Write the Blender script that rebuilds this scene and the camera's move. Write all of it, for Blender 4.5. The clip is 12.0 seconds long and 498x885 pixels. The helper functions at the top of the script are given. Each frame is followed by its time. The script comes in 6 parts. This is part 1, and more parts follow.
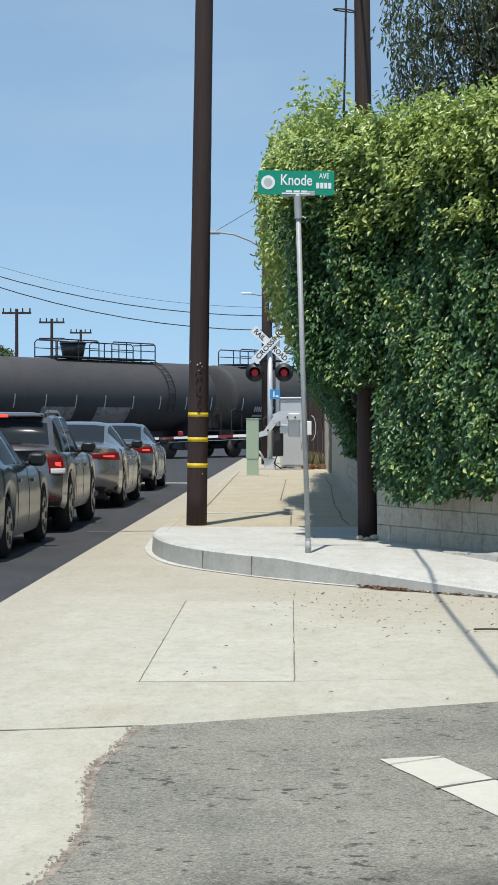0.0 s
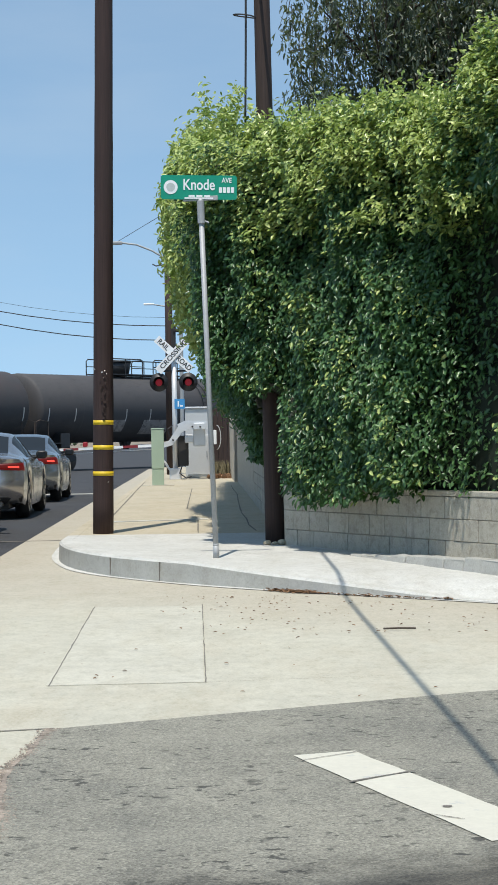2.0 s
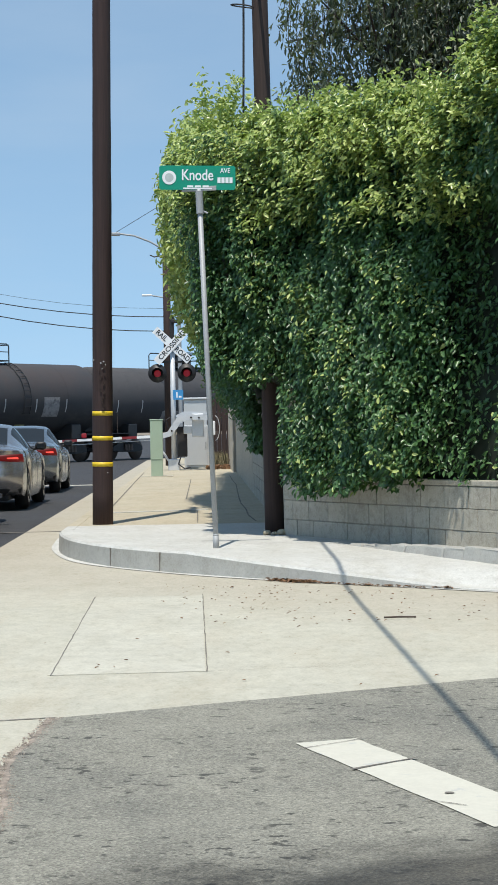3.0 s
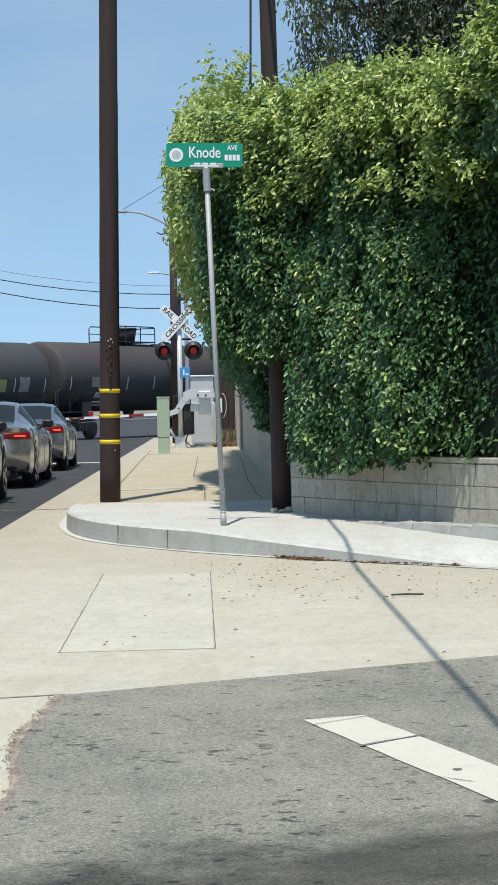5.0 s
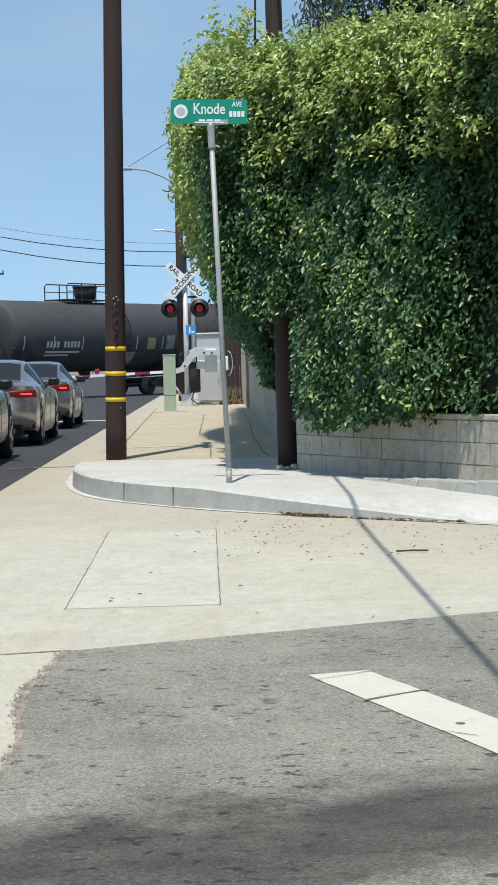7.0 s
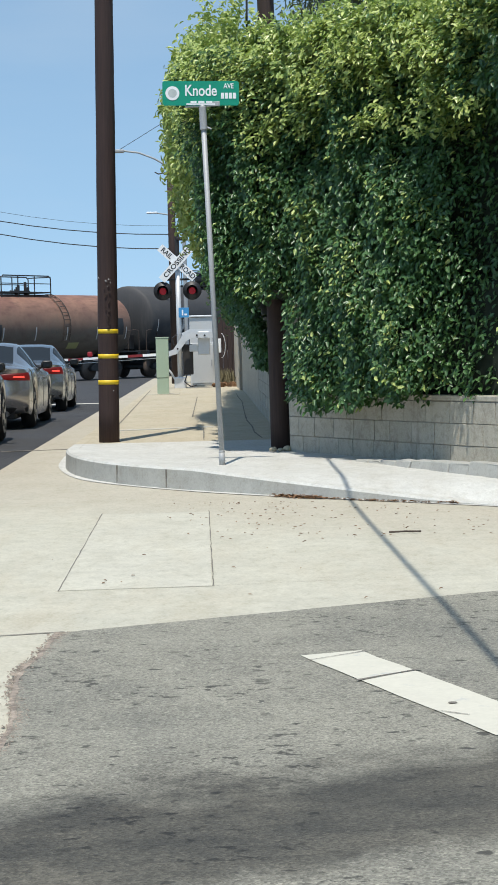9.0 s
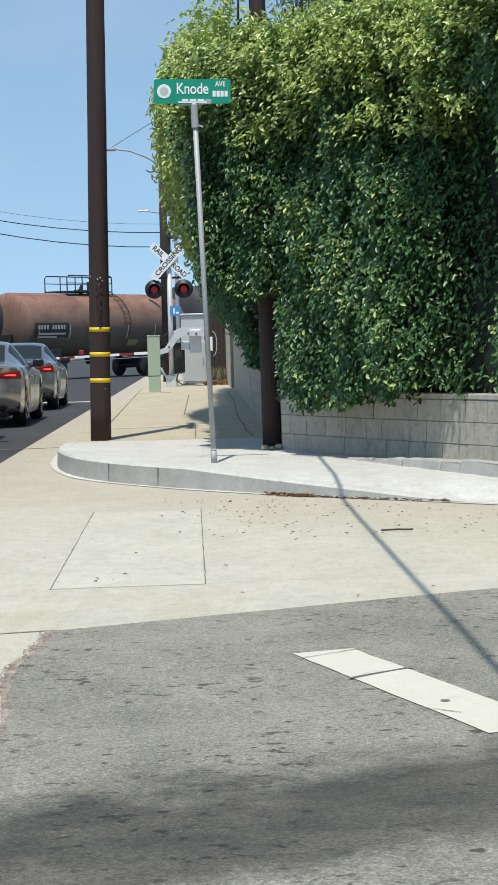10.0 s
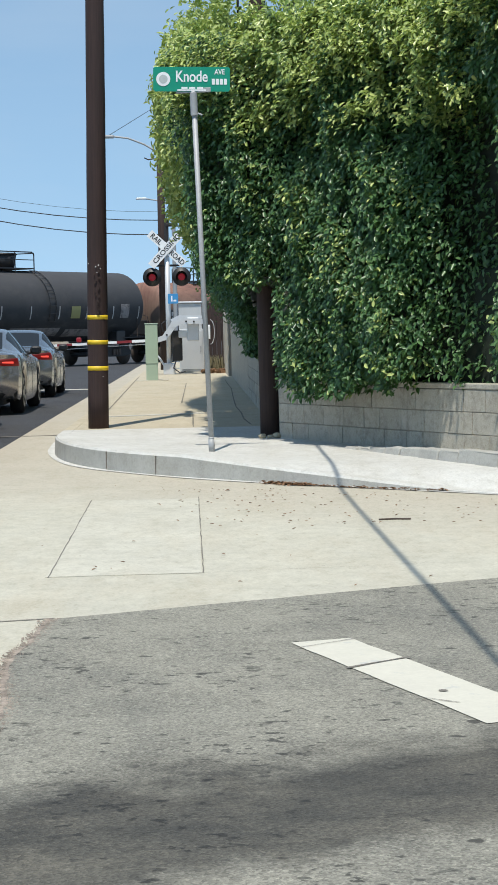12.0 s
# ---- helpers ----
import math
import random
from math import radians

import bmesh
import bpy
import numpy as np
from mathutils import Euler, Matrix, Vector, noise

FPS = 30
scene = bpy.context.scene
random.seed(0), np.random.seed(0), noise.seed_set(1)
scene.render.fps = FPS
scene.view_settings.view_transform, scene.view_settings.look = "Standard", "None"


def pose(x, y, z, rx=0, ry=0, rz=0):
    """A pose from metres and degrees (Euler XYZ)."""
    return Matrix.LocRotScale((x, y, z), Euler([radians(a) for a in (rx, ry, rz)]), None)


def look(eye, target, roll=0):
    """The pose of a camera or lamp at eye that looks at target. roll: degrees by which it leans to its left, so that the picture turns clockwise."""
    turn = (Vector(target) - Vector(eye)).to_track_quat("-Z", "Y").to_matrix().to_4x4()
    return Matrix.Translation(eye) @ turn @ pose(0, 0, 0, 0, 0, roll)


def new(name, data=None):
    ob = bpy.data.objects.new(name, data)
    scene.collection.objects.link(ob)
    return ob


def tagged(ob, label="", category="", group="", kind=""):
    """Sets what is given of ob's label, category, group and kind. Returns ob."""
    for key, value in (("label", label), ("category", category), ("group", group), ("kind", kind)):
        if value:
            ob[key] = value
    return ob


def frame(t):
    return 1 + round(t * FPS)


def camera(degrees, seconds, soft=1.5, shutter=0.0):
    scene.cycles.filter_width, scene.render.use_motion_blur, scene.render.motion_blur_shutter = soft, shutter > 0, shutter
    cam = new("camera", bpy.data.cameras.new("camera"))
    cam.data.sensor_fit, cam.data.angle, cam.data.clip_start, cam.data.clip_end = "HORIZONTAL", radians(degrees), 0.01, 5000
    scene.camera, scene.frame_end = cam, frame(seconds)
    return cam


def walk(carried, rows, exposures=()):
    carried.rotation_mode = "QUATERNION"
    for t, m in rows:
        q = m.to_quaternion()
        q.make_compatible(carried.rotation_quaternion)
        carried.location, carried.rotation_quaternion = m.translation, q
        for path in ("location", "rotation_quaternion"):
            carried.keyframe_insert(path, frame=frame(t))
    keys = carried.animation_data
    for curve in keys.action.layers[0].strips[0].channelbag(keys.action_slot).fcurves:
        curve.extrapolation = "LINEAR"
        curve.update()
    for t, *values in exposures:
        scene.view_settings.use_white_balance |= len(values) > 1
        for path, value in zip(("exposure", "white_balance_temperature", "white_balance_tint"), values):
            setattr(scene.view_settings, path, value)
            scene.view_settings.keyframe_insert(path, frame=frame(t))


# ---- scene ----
import collections
# Camera: hand-held from a stopped car, 1.4 m above the street. +y runs along the main road.
cam = camera(15.218, 12.0, soft=1.6)
PATH = [
    (0, look((0.000, -0.009, 1.401), (-1.318, 49.972, 0.946), -0.016)),
    (0.5, look((0.017, 0.013, 1.400), (0.146, 50.013, 1.407), -0.090)),
    (1, look((0.001, 0.050, 1.375), (0.694, 50.045, 1.615), -0.283)),
    (1.5, look((-0.022, 0.044, 1.356), (1.038, 50.033, 1.475), -0.539)),
    (2, look((-0.018, 0.038, 1.335), (1.225, 50.022, 1.177), -0.825)),
    (2.5, look((-0.029, 0.044, 1.325), (1.339, 50.024, 0.939), -0.978)),
    (3, look((-0.030, 0.022, 1.327), (1.254, 50.003, 0.925), -1.043)),
    (5, look((-0.037, 0.007, 1.329), (1.058, 49.985, 0.325), -1.075)),
    (5.5, look((-0.041, 0.004, 1.323), (1.036, 49.974, -0.028), -1.054)),
    (6, look((-0.040, -0.008, 1.322), (1.004, 49.953, -0.352), -1.079)),
    (6.5, look((-0.026, -0.007, 1.324), (0.905, 49.947, -0.609), -1.191)),
    (8.5, look((-0.025, -0.024, 1.321), (0.895, 49.905, -1.187), -1.331)),
    (9, look((-0.021, -0.018, 1.318), (1.037, 49.904, -1.284), -1.420)),
    (9.5, look((-0.021, -0.014, 1.321), (1.162, 49.902, -1.334), -1.471)),
    (10, look((-0.024, -0.016, 1.317), (1.261, 49.897, -1.337), -1.434)),
    (10.5, look((-0.028, -0.019, 1.320), (1.323, 49.891, -1.351), -1.435)),
    (11, look((-0.032, -0.013, 1.317), (1.370, 49.894, -1.380), -1.283)),
    (11.5, look((-0.029, -0.020, 1.316), (1.406, 49.881, -1.499), -1.314)),
    (12, look((-0.033, -0.015, 1.322), (1.329, 49.878, -1.652), -1.175)),
]
walk(cam, PATH, [(0.0, -0.03), (0.5, -0.11), (1.0, -0.11), (1.5, -0.05), (2.2, 0.0), (12.0, 0.0)])

# ---- world and sun: clear summer noon, sun high behind the camera ----
SUN_FROM = Vector((-0.09, -0.35, 1.0)).normalized()
world = bpy.data.worlds.new("world")
scene.world = world
world.use_nodes = True
wn = world.node_tree
sky = wn.nodes.new("ShaderNodeTexSky")
sky.sky_type = "NISHITA"
sky.sun_disc = False
sky.sun_elevation = math.asin(SUN_FROM.z)
sky.sun_rotation = math.atan2(SUN_FROM.x, SUN_FROM.y)
sky.altitude = 0.0
sky.air_density = 1.0
sky.dust_density = 0.0
sky.ozone_density = 1.0
tint = wn.nodes.new("ShaderNodeHueSaturation")
tint.inputs["Saturation"].default_value = 0.87
# clear dry air: the blue keeps on down to the horizon
tc = wn.nodes.new("ShaderNodeTexCoord")
lift = wn.nodes.new("ShaderNodeVectorMath")
lift.operation = "ADD"
lift.inputs[1].default_value = (0, 0, 0.22)
unit = wn.nodes.new("ShaderNodeVectorMath")
unit.operation = "NORMALIZE"
wn.links.new(tc.outputs["Generated"], lift.inputs[0])
wn.links.new(lift.outputs[0], unit.inputs[0])
wn.links.new(unit.outputs[0], sky.inputs["Vector"])
balance = wn.nodes.new("ShaderNodeMix")
balance.data_type, balance.blend_type = "RGBA", "MULTIPLY"
balance.inputs["Factor"].default_value = 1.0
balance.inputs[7].default_value = (1.22, 1.47, 1.40, 1)
wn.links.new(sky.outputs[0], balance.inputs[6])
wn.links.new(balance.outputs[2], tint.inputs["Color"])
haze = wn.nodes.new("ShaderNodeTexNoise")
haze.inputs["Scale"].default_value = 5.0
haze.inputs["Detail"].default_value = 6.0
stretch = wn.nodes.new("ShaderNodeMapping")
stretch.inputs["Scale"].default_value = (1.0, 1.0, 4.0)
wn.links.new(tc.outputs["Generated"], stretch.inputs[0])
wn.links.new(stretch.outputs[0], haze.inputs["Vector"])
amount = wn.nodes.new("ShaderNodeMapRange")
amount.inputs["From Min"].default_value = 0.45
amount.inputs["From Max"].default_value = 0.80
amount.inputs["To Max"].default_value = 0.22
wn.links.new(haze.outputs["Fac"], amount.inputs[0])
veil = wn.nodes.new("ShaderNodeMix")
veil.data_type = "RGBA"
veil.inputs[7].default_value = (4.6, 5.4, 6.2, 1)
wn.links.new(amount.outputs[0], veil.inputs["Factor"])
wn.links.new(tint.outputs[0], veil.inputs[6])
wn.links.new(veil.outputs[2], wn.nodes["Background"].inputs[0])
wn.nodes["Background"].inputs[1].default_value = 0.13
sun = new("sun", bpy.data.lights.new("sun", "SUN"))
sun.data.energy = 4.55
sun.data.angle = radians(0.45)
sun.data.color = (1.0, 0.948, 0.865)
sun.matrix_world = look(SUN_FROM * 60, (0, 0, 0))

# ---- materials ----
def material(name):
    m = bpy.data.materials.new(name)
    m.use_nodes = True
    return m, m.node_tree, m.node_tree.nodes["Principled BSDF"]


def node(nt, kind, **values):
    n = nt.nodes.new(kind)
    for key, v in values.items():
        n.inputs[key.replace("_", " ")].default_value = v
    return n


def ramp(nt, fac, stops):
    r = nt.nodes.new("ShaderNodeValToRGB")
    el = r.color_ramp.elements
    while len(el) < len(stops):
        el.new(0.5)
    for e, (p, c) in zip(el, stops):
        e.position = p
        e.color = (*c, 1)
    nt.links.new(fac, r.inputs[0])
    return r.outputs[0]


def mix(nt, fac, a, b, mode="MIX"):
    n = nt.nodes.new("ShaderNodeMix")
    n.data_type = "RGBA"
    n.blend_type = mode
    for sock, v in ((n.inputs["Factor"], fac), (n.inputs[6], a), (n.inputs[7], b)):
        if isinstance(v, bpy.types.NodeSocket):
            nt.links.new(v, sock)
        elif isinstance(v, (int, float)):
            sock.default_value = v
        else:
            sock.default_value = (*v, 1)
    return n.outputs[2]


def coords(nt, scale=(1, 1, 1), world_space=True):
    if world_space:
        src = nt.nodes.new("ShaderNodeNewGeometry").outputs["Position"]
    else:
        src = nt.nodes.new("ShaderNodeTexCoord").outputs["Object"]
    mp = nt.nodes.new("ShaderNodeMapping")
    mp.inputs["Scale"].default_value = scale
    nt.links.new(src, mp.inputs[0])
    return mp.outputs[0]


def noise_fac(nt, vec, scale, detail=4.0, rough=0.6):
    n = node(nt, "ShaderNodeTexNoise", Scale=scale, Detail=detail, Roughness=rough)
    nt.links.new(vec, n.inputs["Vector"])
    return n.outputs["Fac"]


def bump(nt, bsdf, height, strength=0.3, distance=0.01):
    b = node(nt, "ShaderNodeBump", Strength=strength, Distance=distance)
    nt.links.new(height, b.inputs["Height"])
    nt.links.new(b.outputs[0], bsdf.inputs["Normal"])


def worn(name, base, vary=0.18, rough=0.7, metal=0.0, fine=60.0, coarse=2.0, relief=0.2, dist=0.004, world_space=False,
         stain=None, stain_lo=0.55, stain_hi=0.75, scale=(1, 1, 1), coat=0.0):
    """A surface with grain at a fine and a coarse scale, and stains of another colour."""
    m, nt, p = material(name)
    v = coords(nt, scale, world_space)
    f1, f2 = noise_fac(nt, v, fine, 3.0), noise_fac(nt, v, coarse, 5.0)
    lo = tuple(c * (1 - vary) for c in base)
    hi = tuple(min(1, c * (1 + vary)) for c in base)
    col = mix(nt, 0.5, ramp(nt, f1, [(0.3, lo), (0.7, hi)]), ramp(nt, f2, [(0.3, lo), (0.7, hi)]))
    if stain:
        f3 = noise_fac(nt, v, coarse * 1.7, 6.0, 0.7)
        k = ramp(nt, f3, [(stain_lo, (0, 0, 0)), (stain_hi, (1, 1, 1))])
        col = mix(nt, k, col, stain)
    nt.links.new(col, p.inputs["Base Color"])
    p.inputs["Roughness"].default_value = rough
    p.inputs["Metallic"].default_value = metal
    if coat:
        p.inputs["Coat Weight"].default_value = coat
        p.inputs["Coat Roughness"].default_value = 0.08
    if relief:
        bump(nt, p, f1, relief, dist)
    return m


def concrete_material(name, base, warm=(0.50, 0.45, 0.36), dirt=False):
    m, nt, p = material(name)
    v = coords(nt)
    f1, f2, f3 = noise_fac(nt, v, 55, 5, 0.75), noise_fac(nt, v, 1.3, 6, 0.65), noise_fac(nt, v, 7, 5)
    lo, hi = tuple(c * 0.78 for c in base), tuple(min(1, c * 1.26) for c in base)
    col = mix(nt, 0.45, ramp(nt, f2, [(0.3, lo), (0.7, hi)]), ramp(nt, f3, [(0.3, lo), (0.72, hi)]))
    col = mix(nt, ramp(nt, noise_fac(nt, coords(nt, (2.2, 0.5, 1)), 0.8, 6, 0.7), [(0.48, (0, 0, 0)), (0.72, (0.75, 0.75, 0.75))]), col, warm)
    if dirt:
        # tan water stains: one along the road's gutter, one below the corner kerb
        for direction, lo_, hi_, k_, tone in (((1, 0, 0), -1.55, -2.05, 0.48, (0.40, 0.33, 0.24)), ((0.678, 0.735, 0), 9.6, 11.4, 0.6, (0.42, 0.355, 0.27))):
            dot = nt.nodes.new("ShaderNodeVectorMath")
            dot.operation = "DOT_PRODUCT"
            dot.inputs[1].default_value = direction
            nt.links.new(v, dot.inputs[0])
            wob = nt.nodes.new("ShaderNodeMath")
            wob.operation = "MULTIPLY_ADD"
            wob.inputs[1].default_value = 1.3
            nt.links.new(noise_fac(nt, v, 0.9, 6, 0.65), wob.inputs[0])
            nt.links.new(dot.outputs["Value"], wob.inputs[2])
            mr = nt.nodes.new("ShaderNodeMapRange")
            mr.inputs["From Min"].default_value = lo_ + 0.65
            mr.inputs["From Max"].default_value = hi_ + 0.65
            mr.inputs["To Max"].default_value = k_
            nt.links.new(wob.outputs[0], mr.inputs[0])
            grit = ramp(nt, noise_fac(nt, v, 22, 4, 0.7), [(0.3, tuple(c * 0.75 for c in tone)), (0.7, tuple(c * 1.15 for c in tone))])
            col = mix(nt, mr.outputs[0], col, grit)
    # trowel-flattened pores and small scuffs
    pores = ramp(nt, noise_fac(nt, coords(nt, (1.0, 0.45, 1)), 16, 5, 0.8), [(0.36, (0.74, 0.73, 0.70)), (0.50, (1, 1, 1)), (0.66, (1.0, 1.0, 1.0)), (0.74, (0.86, 0.85, 0.83))])
    col = mix(nt, 0.8, col, pores, "MULTIPLY")
    blotch = ramp(nt, noise_fac(nt, coords(nt, (1.0, 0.35, 1)), 2.6, 6, 0.75), [(0.36, (0.84, 0.82, 0.77)), (0.52, (1, 1, 1))])
    col = mix(nt, 0.8, col, blotch, "MULTIPLY")
    specks = ramp(nt, noise_fac(nt, v, 38, 2), [(0.68, (0, 0, 0)), (0.74, (0.6, 0.6, 0.6))])
    col = mix(nt, specks, col, tuple(c * 0.6 for c in base))
    col = mix(nt, 0.42, col, ramp(nt, f1, [(0.3, tuple(c * 0.62 for c in base)), (0.75, hi)]))
    nt.links.new(col, p.inputs["Base Color"])
    p.inputs["Roughness"].default_value = 0.88
    bump(nt, p, f1, 0.4, 0.006)
    return m


def asphalt_material(name, lo, hi, dark_band=False):
    m, nt, p = material(name)
    v = coords(nt)
    vor = node(nt, "ShaderNodeTexVoronoi", Scale=130.0)
    nt.links.new(v, vor.inputs["Vector"])
    f2, f3 = noise_fac(nt, v, 1.5, 6, 0.7), noise_fac(nt, coords(nt, (1.0, 1.25, 1)), 8.5, 4, 0.6)
    grain = ramp(nt, vor.outputs["Color"], [(0.15, tuple(c * 0.55 for c in lo)), (0.85, tuple(c * 1.4 for c in hi))])
    col = mix(nt, 0.5, ramp(nt, f2, [(0.3, lo), (0.7, hi)]), grain)
    # broad faded and tarry areas, then pits that gather in clusters
    fade = noise_fac(nt, coords(nt, (1.0, 0.6, 1)), 0.75, 6, 0.7)
    col = mix(nt, 1.0, col, ramp(nt, fade, [(0.34, (0.70, 0.71, 0.73)), (0.54, (1, 1, 1))]), "MULTIPLY")
    where = ramp(nt, noise_fac(nt, coords(nt, (1.0, 0.7, 1)), 1.9, 4, 0.6), [(0.46, (0, 0, 0)), (0.58, (1, 1, 1))])
    big = ramp(nt, f3, [(0.605, (0, 0, 0)), (0.655, (0.92, 0.92, 0.92))])
    small = ramp(nt, noise_fac(nt, coords(nt, (1.0, 1.2, 1)), 17, 3, 0.6), [(0.60, (0, 0, 0)), (0.645, (0.92, 0.92, 0.92))])
    few = ramp(nt, noise_fac(nt, coords(nt, (1.0, 1.4, 1)), 10, 3, 0.5), [(0.66, (0, 0, 0)), (0.70, (0.9, 0.9, 0.9))])
    pits = mix(nt, where, few, mix(nt, 1.0, big, small, "LIGHTEN"))
    fl = noise_fac(nt, v, 62, 3, 0.6)
    col = mix(nt, ramp(nt, fl, [(0.56, (0, 0, 0)), (0.70, (0.6, 0.6, 0.6))]), col, tuple(min(1, c * 1.6) for c in hi))
    col = mix(nt, pits, col, tuple(c * 0.30 for c in lo))
    if dark_band:
        # the dark band that crosses the old asphalt
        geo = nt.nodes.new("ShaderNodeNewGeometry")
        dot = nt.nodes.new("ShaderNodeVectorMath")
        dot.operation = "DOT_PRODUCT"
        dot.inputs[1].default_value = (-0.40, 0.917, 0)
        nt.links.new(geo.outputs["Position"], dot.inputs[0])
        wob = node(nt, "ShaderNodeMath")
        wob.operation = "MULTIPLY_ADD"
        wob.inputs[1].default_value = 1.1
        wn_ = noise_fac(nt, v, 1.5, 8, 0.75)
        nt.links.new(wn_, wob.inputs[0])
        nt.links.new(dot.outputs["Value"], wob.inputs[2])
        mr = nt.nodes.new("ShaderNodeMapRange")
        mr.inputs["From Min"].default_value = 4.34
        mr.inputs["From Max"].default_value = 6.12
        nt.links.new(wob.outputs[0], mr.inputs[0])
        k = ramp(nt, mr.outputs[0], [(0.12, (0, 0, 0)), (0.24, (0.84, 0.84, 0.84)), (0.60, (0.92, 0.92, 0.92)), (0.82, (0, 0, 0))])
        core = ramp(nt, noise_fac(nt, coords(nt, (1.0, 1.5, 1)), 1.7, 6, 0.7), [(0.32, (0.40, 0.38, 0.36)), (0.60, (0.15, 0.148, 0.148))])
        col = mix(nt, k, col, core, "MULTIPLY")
    nt.links.new(col, p.inputs["Base Color"])
    p.inputs["Roughness"].default_value = 0.85
    bump(nt, p, vor.outputs["Distance"], 0.55, 0.006)
    return m


def leaf_material(name, dark, light, trans=0.25, rough=0.42):
    m, nt, p = material(name)
    geo = nt.nodes.new("ShaderNodeNewGeometry")
    n = noise_fac(nt, coords(nt), 1.1, 3)
    n2 = noise_fac(nt, coords(nt), 5.0, 2)
    r = mix(nt, 0.55, geo.outputs["Random Per Island"], n)
    r = mix(nt, 0.25, r, n2)
    col = ramp(nt, r, [(0.25, dark), (0.75, light)])
    nt.links.new(col, p.inputs["Base Color"])
    p.inputs["Roughness"].default_value = rough
    p.inputs["Specular IOR Level"].default_value = 0.5
    tr = nt.nodes.new("ShaderNodeBsdfTranslucent")
    nt.links.new(mix(nt, 0.5, col, (0.30, 0.42, 0.03)), tr.inputs[0])
    sh = nt.nodes.new("ShaderNodeMixShader")
    sh.inputs[0].default_value = trans
    nt.links.new(p.outputs[0], sh.inputs[1])
    nt.links.new(tr.outputs[0], sh.inputs[2])
    nt.links.new(sh.outputs[0], nt.nodes["Material Output"].inputs[0])
    return m


def glow(name, colour, strength, base=(0.1, 0.005, 0.005)):
    m, nt, p = material(name)
    p.inputs["Base Color"].default_value = (*base, 1)
    p.inputs["Roughness"].default_value = 0.5
    p.inputs["Emission Color"].default_value = (*colour, 1)
    p.inputs["Emission Strength"].default_value = strength
    return m


def wood_pole_material(name, base):
    m, nt, p = material(name)
    v = coords(nt, (14, 14, 0.6), False)
    f1, f2 = noise_fac(nt, v, 3.0, 6, 0.7), noise_fac(nt, coords(nt, (1, 1, 0.5), False), 1.2, 4)
    lo, hi = tuple(c * 0.55 for c in base), tuple(c * 1.5 for c in base)
    col = mix(nt, 0.35, ramp(nt, f1, [(0.3, lo), (0.7, hi)]), ramp(nt, f2, [(0.3, lo), (0.7, hi)]))
    nt.links.new(col, p.inputs["Base Color"])
    p.inputs["Roughness"].default_value = 0.8
    bump(nt, p, f1, 0.6, 0.01)
    return m


def tank_material(name, base, stain, top=None, stain_lo=0.5, stain_hi=0.72, rough=0.72):
    """Paint of a tank car: streaks running down, stains, and where given a paler upper half, rust-faded on the tan car.
    """
    m, nt, p = material(name)
    v = coords(nt, (1, 1, 1), False)
    streak = noise_fac(nt, coords(nt, (1, 5, 0.5), False), 1.6, 6, 0.7)
    blot = noise_fac(nt, v, 0.7, 6, 0.65)
    fine = noise_fac(nt, v, 25, 3)
    lo, hi = tuple(c * 0.75 for c in base), tuple(c * 1.3 for c in base)
    col = mix(nt, 0.5, ramp(nt, blot, [(0.3, lo), (0.7, hi)]), ramp(nt, fine, [(0.3, lo), (0.7, hi)]))
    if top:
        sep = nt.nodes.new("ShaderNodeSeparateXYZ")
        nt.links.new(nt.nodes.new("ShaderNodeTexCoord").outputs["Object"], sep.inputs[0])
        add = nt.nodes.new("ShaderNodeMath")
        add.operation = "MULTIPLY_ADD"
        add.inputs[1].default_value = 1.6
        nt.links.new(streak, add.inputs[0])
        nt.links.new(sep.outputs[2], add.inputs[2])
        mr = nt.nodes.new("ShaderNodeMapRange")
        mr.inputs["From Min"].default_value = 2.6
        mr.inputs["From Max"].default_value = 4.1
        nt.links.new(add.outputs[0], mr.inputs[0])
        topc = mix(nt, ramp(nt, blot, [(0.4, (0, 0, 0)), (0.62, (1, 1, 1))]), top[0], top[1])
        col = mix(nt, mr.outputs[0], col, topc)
    k = ramp(nt, streak, [(stain_lo, (0, 0, 0)), (stain_hi, (0.8, 0.8, 0.8))])
    col = mix(nt, k, col, stain)
    nt.links.new(col, p.inputs["Base Color"])
    p.inputs["Roughness"].default_value = rough
    bump(nt, p, fine, 0.12, 0.004)
    return m


def car_paint(name, base, metal=0.55, rough=0.26):
    m = worn(name, base, vary=0.08, rough=rough, metal=metal, fine=250, coarse=3, relief=0.0, coat=0.4)
    return m


def glass_material(name, tint=(0.02, 0.025, 0.03)):
    m, nt, p = material(name)
    p.inputs["Base Color"].default_value = (*tint, 1)
    p.inputs["Roughness"].default_value = 0.06
    p.inputs["Specular IOR Level"].default_value = 0.0
    p.inputs["Coat Weight"].default_value = 0.3
    p.inputs["Coat Roughness"].default_value = 0.04
    return m


